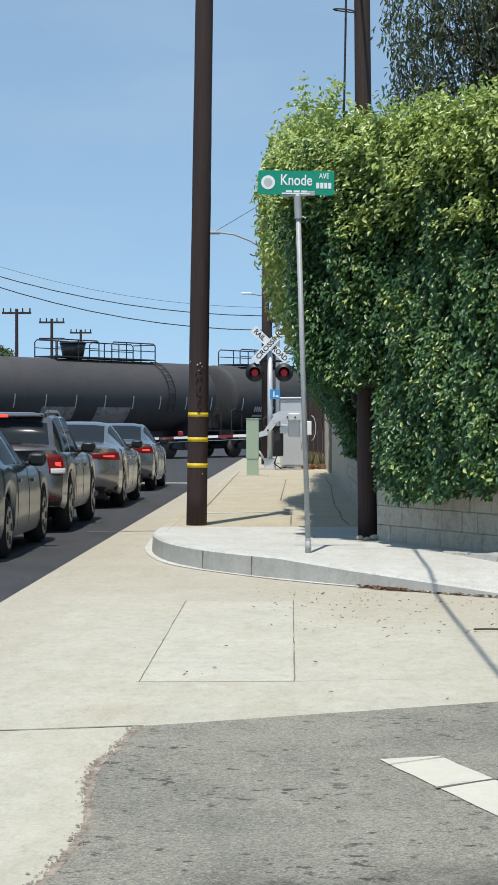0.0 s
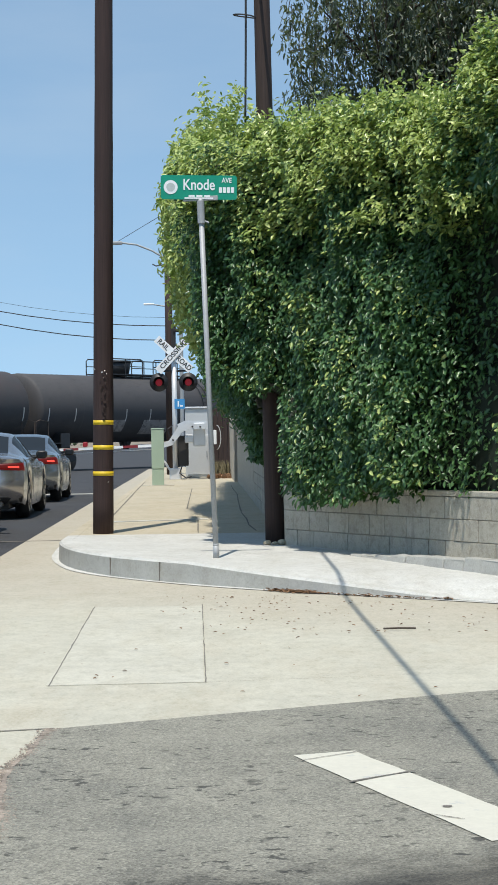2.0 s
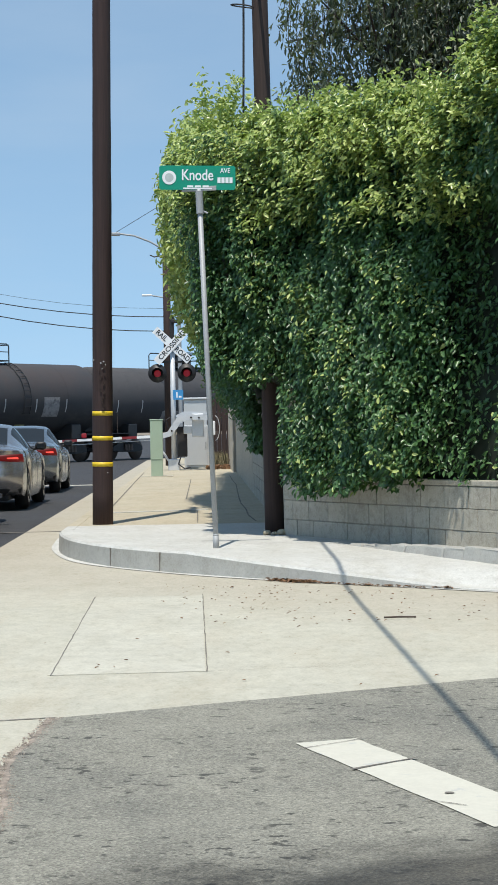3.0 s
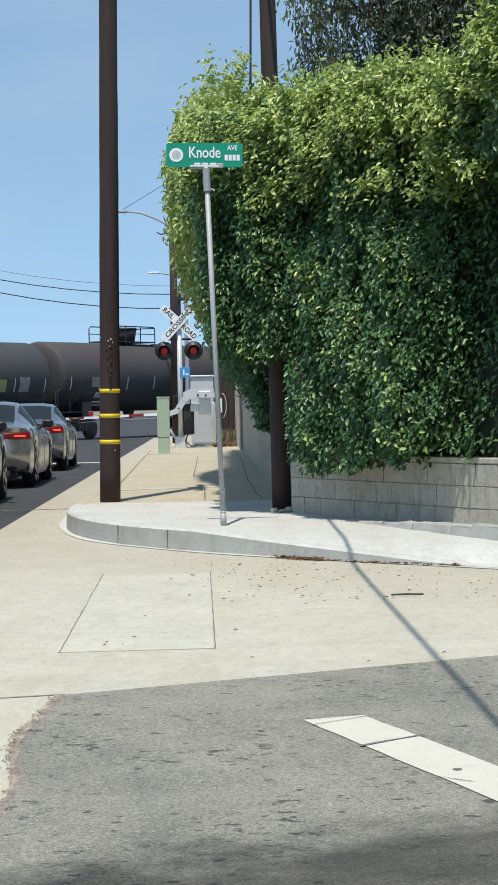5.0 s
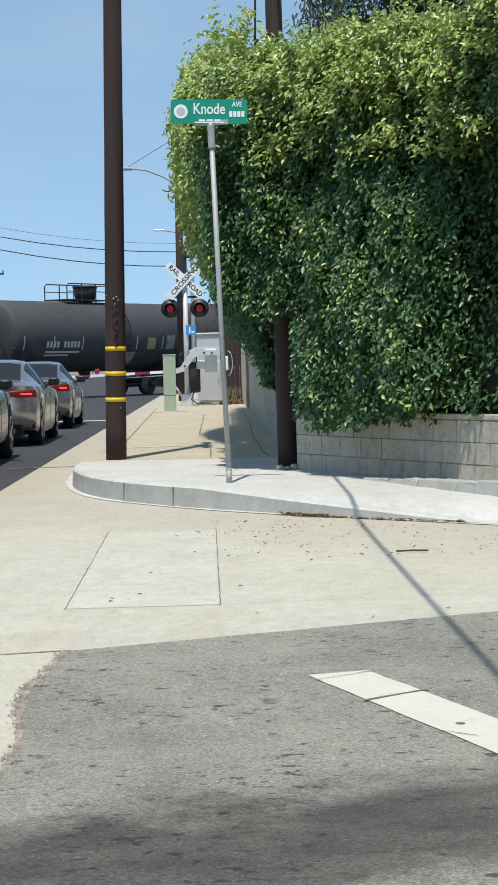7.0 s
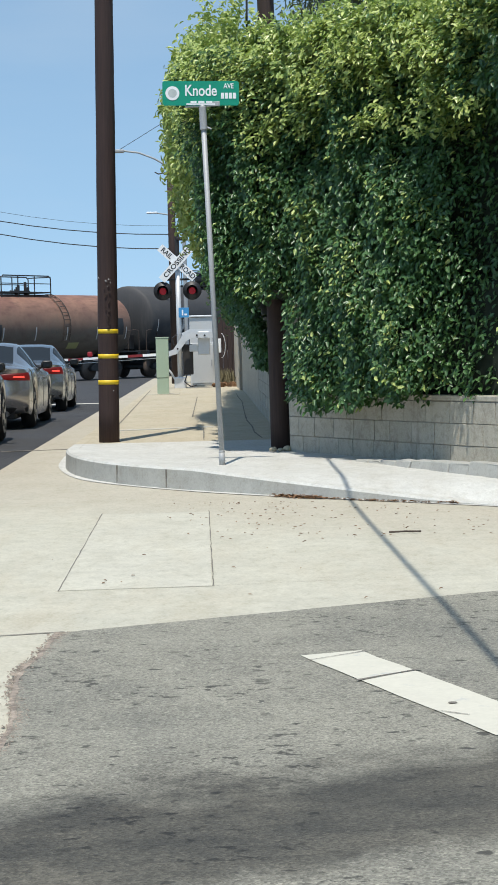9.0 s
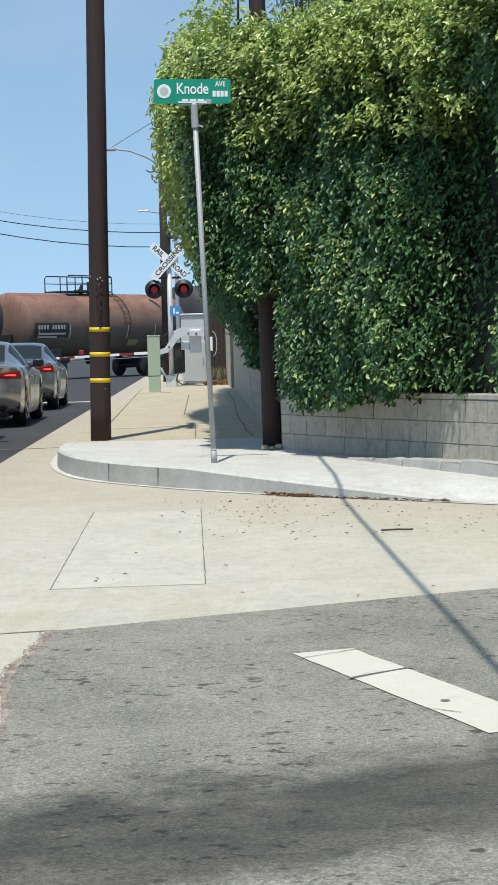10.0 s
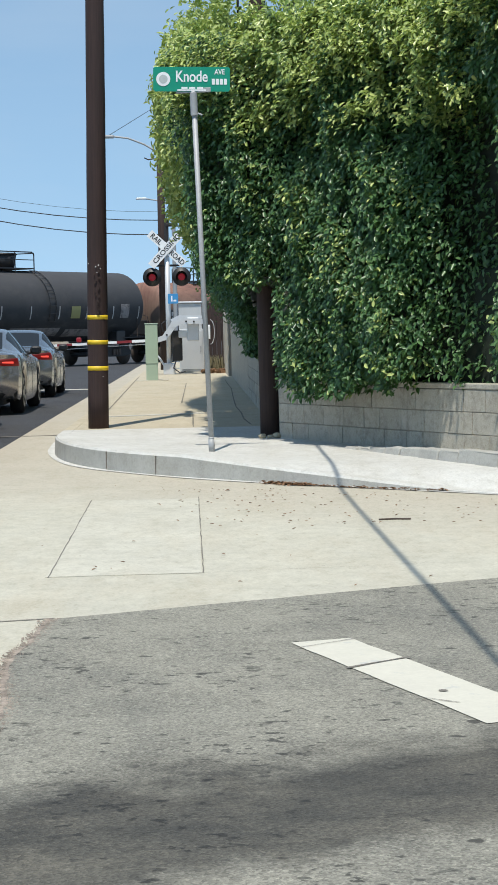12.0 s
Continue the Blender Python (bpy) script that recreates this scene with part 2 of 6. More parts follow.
def block_material(name, base):
    """Cast block: each one a shade of its own, pale efflorescence, and grime running down."""
    m, nt, p = material(name)
    v = coords(nt)
    info = nt.nodes.new("ShaderNodeObjectInfo")
    shade = ramp(nt, info.outputs["Random"], [(0.0, tuple(c * 0.82 for c in base)), (1.0, tuple(c * 1.14 for c in base))])
    f1, f2 = noise_fac(nt, v, 75, 4, 0.75), noise_fac(nt, v, 5.5, 6, 0.7)
    col = mix(nt, 0.5, shade, ramp(nt, f1, [(0.3, tuple(c * 0.6 for c in base)), (0.72, tuple(min(1, c * 1.3) for c in base))]))
    col = mix(nt, ramp(nt, f2, [(0.52, (0, 0, 0)), (0.70, (0.40, 0.40, 0.40))]), col, (0.56, 0.53, 0.47))
    grime = ramp(nt, noise_fac(nt, v, 13, 6, 0.75), [(0.34, (0.62, 0.61, 0.59)), (0.52, (1, 1, 1))])
    col = mix(nt, 0.8, col, grime, "MULTIPLY")
    run = noise_fac(nt, coords(nt, (6, 6, 0.7)), 1.6, 6, 0.7)
    col = mix(nt, ramp(nt, run, [(0.52, (0, 0, 0)), (0.72, (0.38, 0.38, 0.38))]), col, (0.19, 0.175, 0.15))
    nt.links.new(col, p.inputs["Base Color"])
    p.inputs["Roughness"].default_value = 0.92
    bump(nt, p, f1, 0.6, 0.006)
    return m


M_CONC = concrete_material("weathered_concrete", (0.485, 0.4617, 0.3706), (0.44, 0.3724, 0.2608), True)
M_CONC_NEW = concrete_material("pale_new_concrete", (0.545, 0.538, 0.495), (0.49, 0.4667, 0.40))
M_CONC_PANEL = concrete_material("pale_panel_concrete", (0.505, 0.4836, 0.3953), (0.47, 0.422, 0.3157))
M_CONC_OLD = concrete_material("tan_pavement_concrete", (0.47, 0.4171, 0.3065), (0.46, 0.3773, 0.2562))
M_KERB = concrete_material("grey_kerb_concrete", (0.405, 0.40, 0.362), (0.40, 0.385, 0.34))
M_ROAD = asphalt_material("dark_road_asphalt", (0.030, 0.030, 0.032), (0.055, 0.055, 0.057))
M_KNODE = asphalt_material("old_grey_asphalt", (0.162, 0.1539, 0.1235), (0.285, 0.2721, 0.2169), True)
M_EARTH = worn("dry_earth", (0.22, 0.18, 0.13), 0.3, 0.95, world_space=True, coarse=0.6, fine=12)
M_PAINT = worn("white_road_paint", (0.55, 0.5263, 0.4346), 0.08, 0.75, world_space=True, fine=45, coarse=5, stain=(0.45, 0.4469, 0.4026), stain_lo=0.6, stain_hi=0.68)
M_BLOCK = block_material("grey_concrete_block", (0.43, 0.4022, 0.3294))
M_MORTAR = worn("wall_mortar", (0.345, 0.3178, 0.2608), 0.15, 0.95, world_space=True, fine=60)
M_POLE = wood_pole_material("creosoted_pole_wood", (0.037, 0.020, 0.017))
M_POLE2 = wood_pole_material("weathered_pole_wood", (0.042, 0.025, 0.020))
M_YELLOW = worn("yellow_reflective_band", (0.72, 0.50, 0.02), 0.15, 0.5, fine=40, coarse=8, stain=(0.35, 0.24, 0.03), stain_lo=0.6, stain_hi=0.75)
M_GALV = worn("galvanised_steel", (0.36, 0.37, 0.37), 0.14, 0.55, 0.12, fine=50, coarse=6, relief=0.1)
M_SIGN = worn("green_sign_sheeting", (0.0, 0.27, 0.165), 0.05, 0.4, fine=100, coarse=4, relief=0.0)
M_WHITE = worn("white_sheeting", (0.82, 0.83, 0.82), 0.04, 0.5, fine=60, coarse=3, relief=0.0)
M_BLACKTXT = worn("black_lettering", (0.02, 0.02, 0.02), 0.1, 0.5, relief=0.0)
M_GREYTXT = worn("grey_seal_print", (0.48, 0.52, 0.50), 0.1, 0.5, relief=0.0)
M_BLUE = worn("blue_sign_sheeting", (0.05, 0.27, 0.55), 0.06, 0.45, relief=0.0)
M_BOXGREEN = worn("pale_green_cabinet_paint", (0.36, 0.45, 0.33), 0.07, 0.55, fine=40, coarse=2, relief=0.05, stain=(0.28, 0.33, 0.25), stain_lo=0.6, stain_hi=0.8)
M_SILVER = worn("aluminium_paint", (0.62, 0.63, 0.63), 0.08, 0.45, 0.25, fine=30, coarse=3, relief=0.05)
M_CABGREY = worn("light_grey_cabinet_paint", (0.52, 0.53, 0.52), 0.06, 0.5, fine=30, coarse=2, relief=0.05)
M_DARKMETAL = worn("dark_weathered_steel", (0.035, 0.033, 0.032), 0.25, 0.65, 0.3, fine=30, coarse=3, relief=0.2)
M_BLACK = worn("black_paint", (0.018, 0.018, 0.019), 0.2, 0.5, fine=40, coarse=3, relief=0.1)
M_RED = worn("red_reflective_stripe", (0.22, 0.02, 0.025), 0.15, 0.5, relief=0.0)
M_RUBBER = worn("tyre_rubber", (0.02, 0.02, 0.02), 0.2, 0.85, fine=50, coarse=5, relief=0.2)
M_RIM = worn("alloy_rim", (0.19, 0.19, 0.19), 0.1, 0.3, 0.8, relief=0.0)
M_RIMSTEEL = worn("rusty_wheel_steel", (0.10, 0.075, 0.06), 0.3, 0.6, 0.4, fine=20, coarse=3)
M_GLASS = glass_material("tinted_car_glass")
M_PLASTIC = worn("black_plastic", (0.02, 0.02, 0.021), 0.1, 0.5, relief=0.1)
M_TAIL = glow("lit_tail_lamp", (1.0, 0.01, 0.01), 0.09, (0.05, 0.002, 0.002))
M_CLEAR = worn("clear_lamp_plastic", (0.55, 0.52, 0.52), 0.05, 0.15, relief=0.0)
M_HEADLAMP = glow("lit_brake_lamp", (1.0, 0.085, 0.06), 1.25)
M_SIGNALRED = glow("lit_signal_lens", (1.0, 0.03, 0.06), 0.12, (0.16, 0.006, 0.012))
# dark cars: lit top and shaded underside put into the paint, with rust tint
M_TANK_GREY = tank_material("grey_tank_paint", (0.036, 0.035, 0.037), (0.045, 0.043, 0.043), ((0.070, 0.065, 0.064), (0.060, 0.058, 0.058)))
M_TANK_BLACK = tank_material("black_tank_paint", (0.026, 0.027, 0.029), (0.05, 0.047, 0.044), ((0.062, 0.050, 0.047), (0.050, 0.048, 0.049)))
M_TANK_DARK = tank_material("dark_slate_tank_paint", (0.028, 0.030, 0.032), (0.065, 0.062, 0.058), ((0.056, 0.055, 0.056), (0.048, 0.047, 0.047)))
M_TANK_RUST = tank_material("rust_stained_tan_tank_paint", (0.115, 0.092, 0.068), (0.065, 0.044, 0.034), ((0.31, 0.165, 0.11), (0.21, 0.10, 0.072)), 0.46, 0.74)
M_PATCH = worn("light_grey_bare_patch", (0.24, 0.225, 0.215), 0.25, 0.8, fine=12, coarse=2, stain=(0.09, 0.085, 0.085), stain_lo=0.5, stain_hi=0.65)
M_MARK = worn("faded_white_stencil", (0.46, 0.45, 0.43), 0.2, 0.7, fine=20, coarse=3, relief=0.0)
M_PLACARD = worn("yellow_placard", (0.27, 0.26, 0.10), 0.1, 0.6, relief=0.0)
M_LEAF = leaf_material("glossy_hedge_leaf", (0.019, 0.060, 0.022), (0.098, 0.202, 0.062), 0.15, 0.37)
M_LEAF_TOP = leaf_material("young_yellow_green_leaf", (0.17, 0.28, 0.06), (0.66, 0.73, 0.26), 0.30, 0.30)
M_LEAF_TREE = leaf_material("grey_green_tree_leaf", (0.030, 0.044, 0.028), (0.14, 0.17, 0.115), 0.2, 0.42)
M_CORE = worn("hedge_core_shade", (0.008, 0.016, 0.007), 0.4, 0.95, world_space=True, fine=25, coarse=4)
M_BARK = worn("grey_brown_bark", (0.07, 0.052, 0.04), 0.3, 0.9, fine=20, coarse=3, relief=0.5)
M_LITTER = worn("dry_fallen_leaves", (0.20, 0.11, 0.055), 0.5, 0.9, world_space=True, fine=30, coarse=9)
M_FENCE = worn("pale_weathered_boards", (0.40, 0.37, 0.31), 0.2, 0.85, world_space=True, fine=30, coarse=4, scale=(1, 1, 0.2))
M_STRAW = worn("dry_straw", (0.19, 0.17, 0.10), 0.35, 0.9, world_space=True, fine=20, coarse=5, relief=0.0)
M_WIRE = worn("black_cable", (0.02, 0.02, 0.022), 0.1, 0.7, relief=0.0)
M_CRACK = worn("dark_joint_dirt", (0.17, 0.155, 0.13), 0.3, 0.95, world_space=True, fine=40)
M_RUBBLE = worn("crumbled_asphalt_edge", (0.27, 0.225, 0.18), 0.6, 0.95, world_space=True, fine=28, coarse=7, relief=0.8, dist=0.02)
M_FARTREE = leaf_material("hazy_far_leaf", (0.05, 0.075, 0.035), (0.10, 0.13, 0.06), 0.2, 0.7)


# ---- building helpers ----
def part(name, bm, mat, parent=None, label="", smooth=False):
    me = bpy.data.meshes.new(name)
    bm.normal_update()
    bm.to_mesh(me)
    bm.free()
    for mm in (mat if isinstance(mat, (list, tuple)) else [mat]):
        me.materials.append(mm)
    if smooth:
        me.polygons.foreach_set("use_smooth", [True] * len(me.polygons))
    ob = new(name, me)
    ob.parent = parent
    if label:
        ob["label"] = label
    return ob


def raw(name, verts, faces, mat, parent=None, label="", smooth=False):
    me = bpy.data.meshes.new(name)
    me.from_pydata([tuple(v) for v in verts], [], [tuple(f) for f in faces])
    me.update()
    me.materials.append(mat)
    if smooth:
        me.polygons.foreach_set("use_smooth", [True] * len(me.polygons))
    ob = new(name, me)
    ob.parent = parent
    if label:
        ob["label"] = label
    return ob


def thing(name, label, category, at=None, group="", kind=""):
    e = new(name)
    e.empty_display_size = 0.1
    if at is not None:
        e.matrix_basis = at
    return tagged(e, label, category, group, kind)


def box(bm, x0, x1, y0, y1, z0, z1, bevel=0.0, m=None):
    r = bmesh.ops.create_cube(bm, size=1.0)
    vs = r["verts"]
    bmesh.ops.transform(bm, matrix=Matrix.LocRotScale(((x0 + x1) / 2, (y0 + y1) / 2, (z0 + z1) / 2), None, (x1 - x0, y1 - y0, z1 - z0)), verts=vs)
    if bevel:
        es = list({e for v in vs for e in v.link_edges})
        vs = list({v for f in bmesh.ops.bevel(bm, geom=es, offset=bevel, segments=2, affect="EDGES", profile=0.5)["faces"] for v in f.verts})
    if m is not None:
        bmesh.ops.transform(bm, matrix=m, verts=list({v for v in vs}))
    return vs


def boxed(x0, x1, y0, y1, z0, z1, bevel=0.0):
    bm = bmesh.new()
    box(bm, x0, x1, y0, y1, z0, z1, bevel)
    return bm


def tube(bm, a, b, r0, r1=None, seg=12, caps=True):
    a, b = Vector(a), Vector(b)
    r1 = r0 if r1 is None else r1
    d = b - a
    m = Matrix.Translation((a + b) / 2) @ d.to_track_quat("Z", "Y").to_matrix().to_4x4()
    return bmesh.ops.create_cone(bm, cap_ends=caps, segments=seg, radius1=r0, radius2=r1, depth=d.length, matrix=m)["verts"]


def tubed(a, b, r0, r1=None, seg=12):
    bm = bmesh.new()
    tube(bm, a, b, r0, r1, seg)
    return bm


def bent(points, r, seg=8):
    pts = [Vector(p) for p in points]
    rings, side = [], None
    for i, p in enumerate(pts):
        d = (pts[min(i + 1, len(pts) - 1)] - pts[max(i - 1, 0)]).normalized()
        if side is None:
            side = d.cross(Vector((0, 0, 1)) if abs(d.z) < 0.9 else Vector((1, 0, 0))).normalized()
        side = (side - d * side.dot(d)).normalized()
        up = d.cross(side)
        rings.append([p + (side * math.cos(a) + up * math.sin(a)) * r for a in (k * math.tau / seg for k in range(seg))])
    return loft_bm(rings)


def lofted(rings, closed=True, cap=True):
    """Verts and faces of a skin over rings of equal count."""
    n = len(rings[0])
    verts = [v for r in rings for v in r]
    faces = []
    for i in range(len(rings) - 1):
        for j in range(n if closed else n - 1):
            k = (j + 1) % n
            faces.append((i * n + j, i * n + k, (i + 1) * n + k, (i + 1) * n + j))
    if cap and closed:
        faces.append(tuple(reversed(range(n))))
        faces.append(tuple((len(rings) - 1) * n + j for j in range(n)))
    return verts, faces


def loft_bm(rings, closed=True, cap=True):
    v, f = lofted(rings, closed, cap)
    bm = bmesh.new()
    vs = [bm.verts.new(p) for p in v]
    for face in f:
        bm.faces.new([vs[i] for i in face])
    bmesh.ops.recalc_face_normals(bm, faces=bm.faces)
    return bm


def lettering(name, text, size, mat, parent, m, stretch=1.0, label=""):
    cu = bpy.data.curves.new(name, "FONT")
    cu.body, cu.size, cu.align_x, cu.align_y, cu.extrude = text, size, "CENTER", "CENTER", 0.001
    cu.offset = 0.0022 * size / 0.15
    tmp = bpy.data.objects.new(name, cu)
    scene.collection.objects.link(tmp)
    bpy.context.view_layer.update()
    me = bpy.data.meshes.new_from_object(tmp.evaluated_get(bpy.context.evaluated_depsgraph_get()))
    bpy.data.objects.remove(tmp)
    me.transform(Matrix.Diagonal((stretch, 1, 1, 1)))
    me.materials.clear()
    me.materials.append(mat)
    ob = new(name, me)
    ob.parent = parent
    ob.matrix_basis = m
    if label:
        ob["label"] = label
    return ob


def foliage(name, points, normals, length, mat, parent, label="", droop=0.3, narrow=0.45, rng=None, spread=0.9):
    """One mesh of folded oval leaves, six corners each, the tip hanging down the surface."""
    rng = rng or np.random.default_rng(3)
    n = len(points)
    nrm = normals + rng.normal(0, spread * 0.5, (n, 3))
    nrm /= np.linalg.norm(nrm, axis=1, keepdims=True)
    axis = rng.normal(0, 1, (n, 3)) + np.array([0, 0, -droop * 3])
    axis -= nrm * (axis * nrm).sum(1, keepdims=True)
    axis /= np.linalg.norm(axis, axis=1, keepdims=True) + 1e-9
    side = np.cross(nrm, axis)
    ln = (length * rng.uniform(0.65, 1.35, n))[:, None]
    w = ln * narrow * 0.5
    at = lambda k, x, lift_: points + axis * ln * k + side * w * x + nrm * w * lift_
    tip = points + axis * ln - nrm * ln * 0.14
    v = np.stack([points, at(0.30, -0.92, 0.30), at(0.68, -0.80, 0.22), tip, at(0.68, 0.80, 0.22), at(0.30, 0.92, 0.30)], 1).reshape(-1, 3)
    k = np.arange(n)[:, None] * 6
    f = np.concatenate([k + [[0, 1, 2, 3]], k + [[0, 3, 4, 5]]], 0)
    me = bpy.data.meshes.new(name)
    me.vertices.add(len(v))
    me.vertices.foreach_set("co", v.ravel())
    me.loops.add(f.size)
    me.loops.foreach_set("vertex_index", f.ravel().astype(np.int32))
    me.polygons.add(len(f))
    me.polygons.foreach_set("loop_start", np.arange(0, f.size, 4, dtype=np.int32))
    me.update(calc_edges=True)
    me.validate()
    me.materials.append(mat)
    ob = new(name, me)
    ob.parent = parent
    if label:
        ob["label"] = label
    return ob


# ---- ground, road, kerb, pavement ----
def slab(name, outline, top, thick, mat, label, kind="structure", category=""):
    bm = bmesh.new()
    vs = [bm.verts.new((x, y, top)) for x, y in outline]
    f = bm.faces.new(vs)
    if f.normal.z < 0:
        bmesh.ops.reverse_faces(bm, faces=[f])
    r = bmesh.ops.extrude_face_region(bm, geom=[f])
    bmesh.ops.translate(bm, vec=(0, 0, -thick), verts=[g for g in r["geom"] if isinstance(g, bmesh.types.BMVert)])
    bmesh.ops.recalc_face_normals(bm, faces=bm.faces)
    return tagged(part(name, bm, mat), label, category, "", kind)


def kerb_curve(steps=40):
    """Foot of the kerb: along the main road, round the corner, then along the side street; with the kerb's height."""
    pts = [(-1.72, 75.0), (-1.72, 60.0), (-1.72, 45.0), (-1.72, 34.0), (-1.72, 27.0), (-1.72, 23.0)]
    p0, p1, p2, p3 = Vector((-1.68, 21.6)), Vector((-1.60, 18.6)), Vector((-0.75, 17.55)), Vector((0.55, 16.15))
    for i in range(steps):
        t = i / (steps - 1)
        q = (1 - t) ** 3 * p0 + 3 * t * (1 - t) ** 2 * p1 + 3 * t * t * (1 - t) * p2 + t ** 3 * p3
        pts.append((q.x, q.y))
    d = Vector((0.735, -0.678))
    for s in (0.5, 1.0, 1.5, 2.0, 2.6, 3.5, 5.0, 8.0, 12.0):
        q = p3 + d * s
        pts.append((q.x, q.y))
    out = []
    for x, y in pts:
        h = 0.205 if x < -0.2 else max(0.015, 0.205 - 0.082 * (x + 0.2))
        h = min(h, 0.15 + 0.055 * max(0.0, min(1.0, (22.6 - y) / 1.8)))
        out.append((x, y, h))
    return out


KERB = kerb_curve()
WALL_A, WALL_D = Vector((0.86, 20.35)), Vector((0.458, -0.889))


def inner_line(x, y):
    """The edge of the pavement at the wall, opposite to a point of the kerb."""
    if y > 21.6:
        return Vector((0.92, y))
    i = max(0.0, (21.6 - y)) * 1.05
    return WALL_A + Vector((0.06, 0.03)) + WALL_D * max(0.0, i - 1.3)


def build_ground():
    bm = bmesh.new()
    bmesh.ops.create_grid(bm, x_segments=8, y_segments=8, size=2500)
    bmesh.ops.translate(bm, vec=(0, 1500, -0.05), verts=bm.verts)
    tagged(part("ground", bm, M_EARTH), "dry bare earth that reaches the horizon", "ground", "", "structure")
    slab("road", [(-14, -30), (-2.36, -30), (-2.36, 420), (-14, 420)], 0.0, 0.045, M_ROAD, "dark smooth asphalt of the main road", category="road")
    slab("road_beyond", [(-2.3595, 62), (2.6, 62), (14, 78), (60, 110), (60, 420), (-2.3595, 420)], -0.004, 0.04, M_ROAD, "dark asphalt round the level crossing", category="road")
    # concrete gutter and apron with the cross gutter of the side street
    outline = [(-2.352, -30), (-0.4, -30), (14, -12), (14, 6.5), (2.4, 15.6), (-1.6, 21.8), (-1.6, 80), (-2.352, 80)]
    apron = slab("concrete_apron", outline, 0.004, 0.045, M_CONC, "sun-bleached concrete gutter apron with joints and stains", category="pavement")
    slab("apron_panel", [(-0.885, 10.12), (-0.03, 10.16), (-0.04, 14.75), (-0.885, 14.75)], 0.0066, 0.002, M_CONC_PANEL, "paler newer concrete panel let into the apron", category="pavement")
    # older asphalt of the side street with a ragged broken edge
    rng = random.Random(5)
    pts = []
    for i in range(180):
        y = 8.5 - i * 0.07
        x = -0.775 + 0.03 * math.sin(y * 2.3) + 0.012 * math.sin(y * 4.1) + 0.003 * math.sin(y * 9.7) + rng.uniform(-0.005, 0.005)
        pts.append((x, y))
    left = [(-0.70, 8.60), (-0.745, 8.56)] + pts
    edge = [(1.5 + i * 0.6, 9.63 + i * 0.6 * 0.455) for i in range(14, -1, -1)]
    top = []
    for i in range(14):
        k = i / 13
        top.append((1.5 - 2.2 * k, 9.63 - 1.03 * k + rng.uniform(-0.006, 0.006)))
    slab("side_street", edge[:-1] + top + left[1:] + [(12, -8.0)], 0.010, 0.03, M_KNODE, "old light grey asphalt with a dark band", category="road")
    rub = []
    for i, (x, y) in enumerate(left[1:]):
        w = 0.010 + 0.005 * math.sin(i * 0.23) + rng.uniform(0, 0.008)
        rub.append([(x - w * 0.5 - rng.uniform(0, 0.008), y, 0.0085), (x + w * 0.1, y, 0.0114), (x + 0.006 + 0.004 * math.sin(i * 0.37) + rng.uniform(0, 0.010), y, 0.0114)])
    v, f = lofted(rub, closed=False)
    tagged(raw("asphalt_edge", v, f, M_RUBBLE), "crumbling brown-grey edge of the old asphalt", "road edge", "", "structure")
    # loose chips broken off that edge
    cv, cf = [], []
    for i in range(3600):
        x, y = left[1 + int(rng.uniform(0, 1) ** 1.3 * 90)]
        x, y, r = x + rng.gauss(0.004, 0.019) + 0.012 * math.sin(y * 3.1), y + rng.uniform(-0.04, 0.04), 0.003 + 0.007 * rng.uniform(0, 1) ** 2
        k = len(cv)
        ang = rng.uniform(0, 6.28)
        for j in range(4):
            cv.append((x + r * math.cos(ang + j * 1.57) * rng.uniform(0.6, 1.3), y + r * math.sin(ang + j * 1.57) * rng.uniform(0.6, 1.3), 0.008))
        cv.append((x, y, 0.010 + r * rng.uniform(0.2, 0.5)))
        cf += [(k + j, k + (j + 1) % 4, k + 4) for j in range(4)]
    tagged(raw("asphalt_chips", cv, cf, M_RUBBLE), "loose brown-grey chips along the asphalt edge", "gravel", "", "stuff")
    # kerb: pale top, grey face
    n = len(KERB)
    rings = []
    for i, (x, y, h) in enumerate(KERB):
        a, b = KERB[max(0, i - 1)], KERB[min(n - 1, i + 1)]
        d = Vector((b[0] - a[0], b[1] - a[1])).normalized()
        nx, ny = -d.y, d.x
        rr = min(0.02, h * 0.4)
        rings.append([(x, y, -0.02), (x + nx * 0.012, y + ny * 0.012, h - rr), (x + nx * (0.012 + rr), y + ny * (0.012 + rr), h), (x + nx * 0.16, y + ny * 0.16, h + 0.002), (x + nx * 0.16, y + ny * 0.16, -0.02)])
    def kerb_part(name, ks, face, topm, label):
        bm = loft_bm([rings[i] for i in ks])
        bm.normal_update()
        for f in bm.faces:
            f.material_index = 1 if f.normal.z > 0.6 else 0
        tagged(part(name, bm, [face, topm]), label, "kerb", "", "structure")
    kerb_part("kerb", list(range(5, n)), M_KERB, M_CONC_NEW, "grey concrete kerb rounding the street corner")
    kerb_part("kerb_road", list(range(0, 6)), M_CONC_OLD, M_CONC_OLD, "tan concrete kerb along the main road")
    # pale mortar line at the foot of the kerb
    toe = []
    for i in range(5, n):
        x, y, h = KERB[i]
        a, b = KERB[max(0, i - 1)], KERB[min(n - 1, i + 1)]
        d = Vector((b[0] - a[0], b[1] - a[1])).normalized()
        w = 0.075 + 0.015 * math.sin(i * 0.35)
        toe.append([(x + d.y * w, y - d.x * w, 0.0095), (x - d.y * 0.004, y + d.x * 0.004, 0.0095)])
    v, f = lofted(toe, closed=False)
    tagged(raw("kerb_toe", v, f, M_CONC_NEW), "pale cement line at the kerb foot", "kerb", "", "structure")
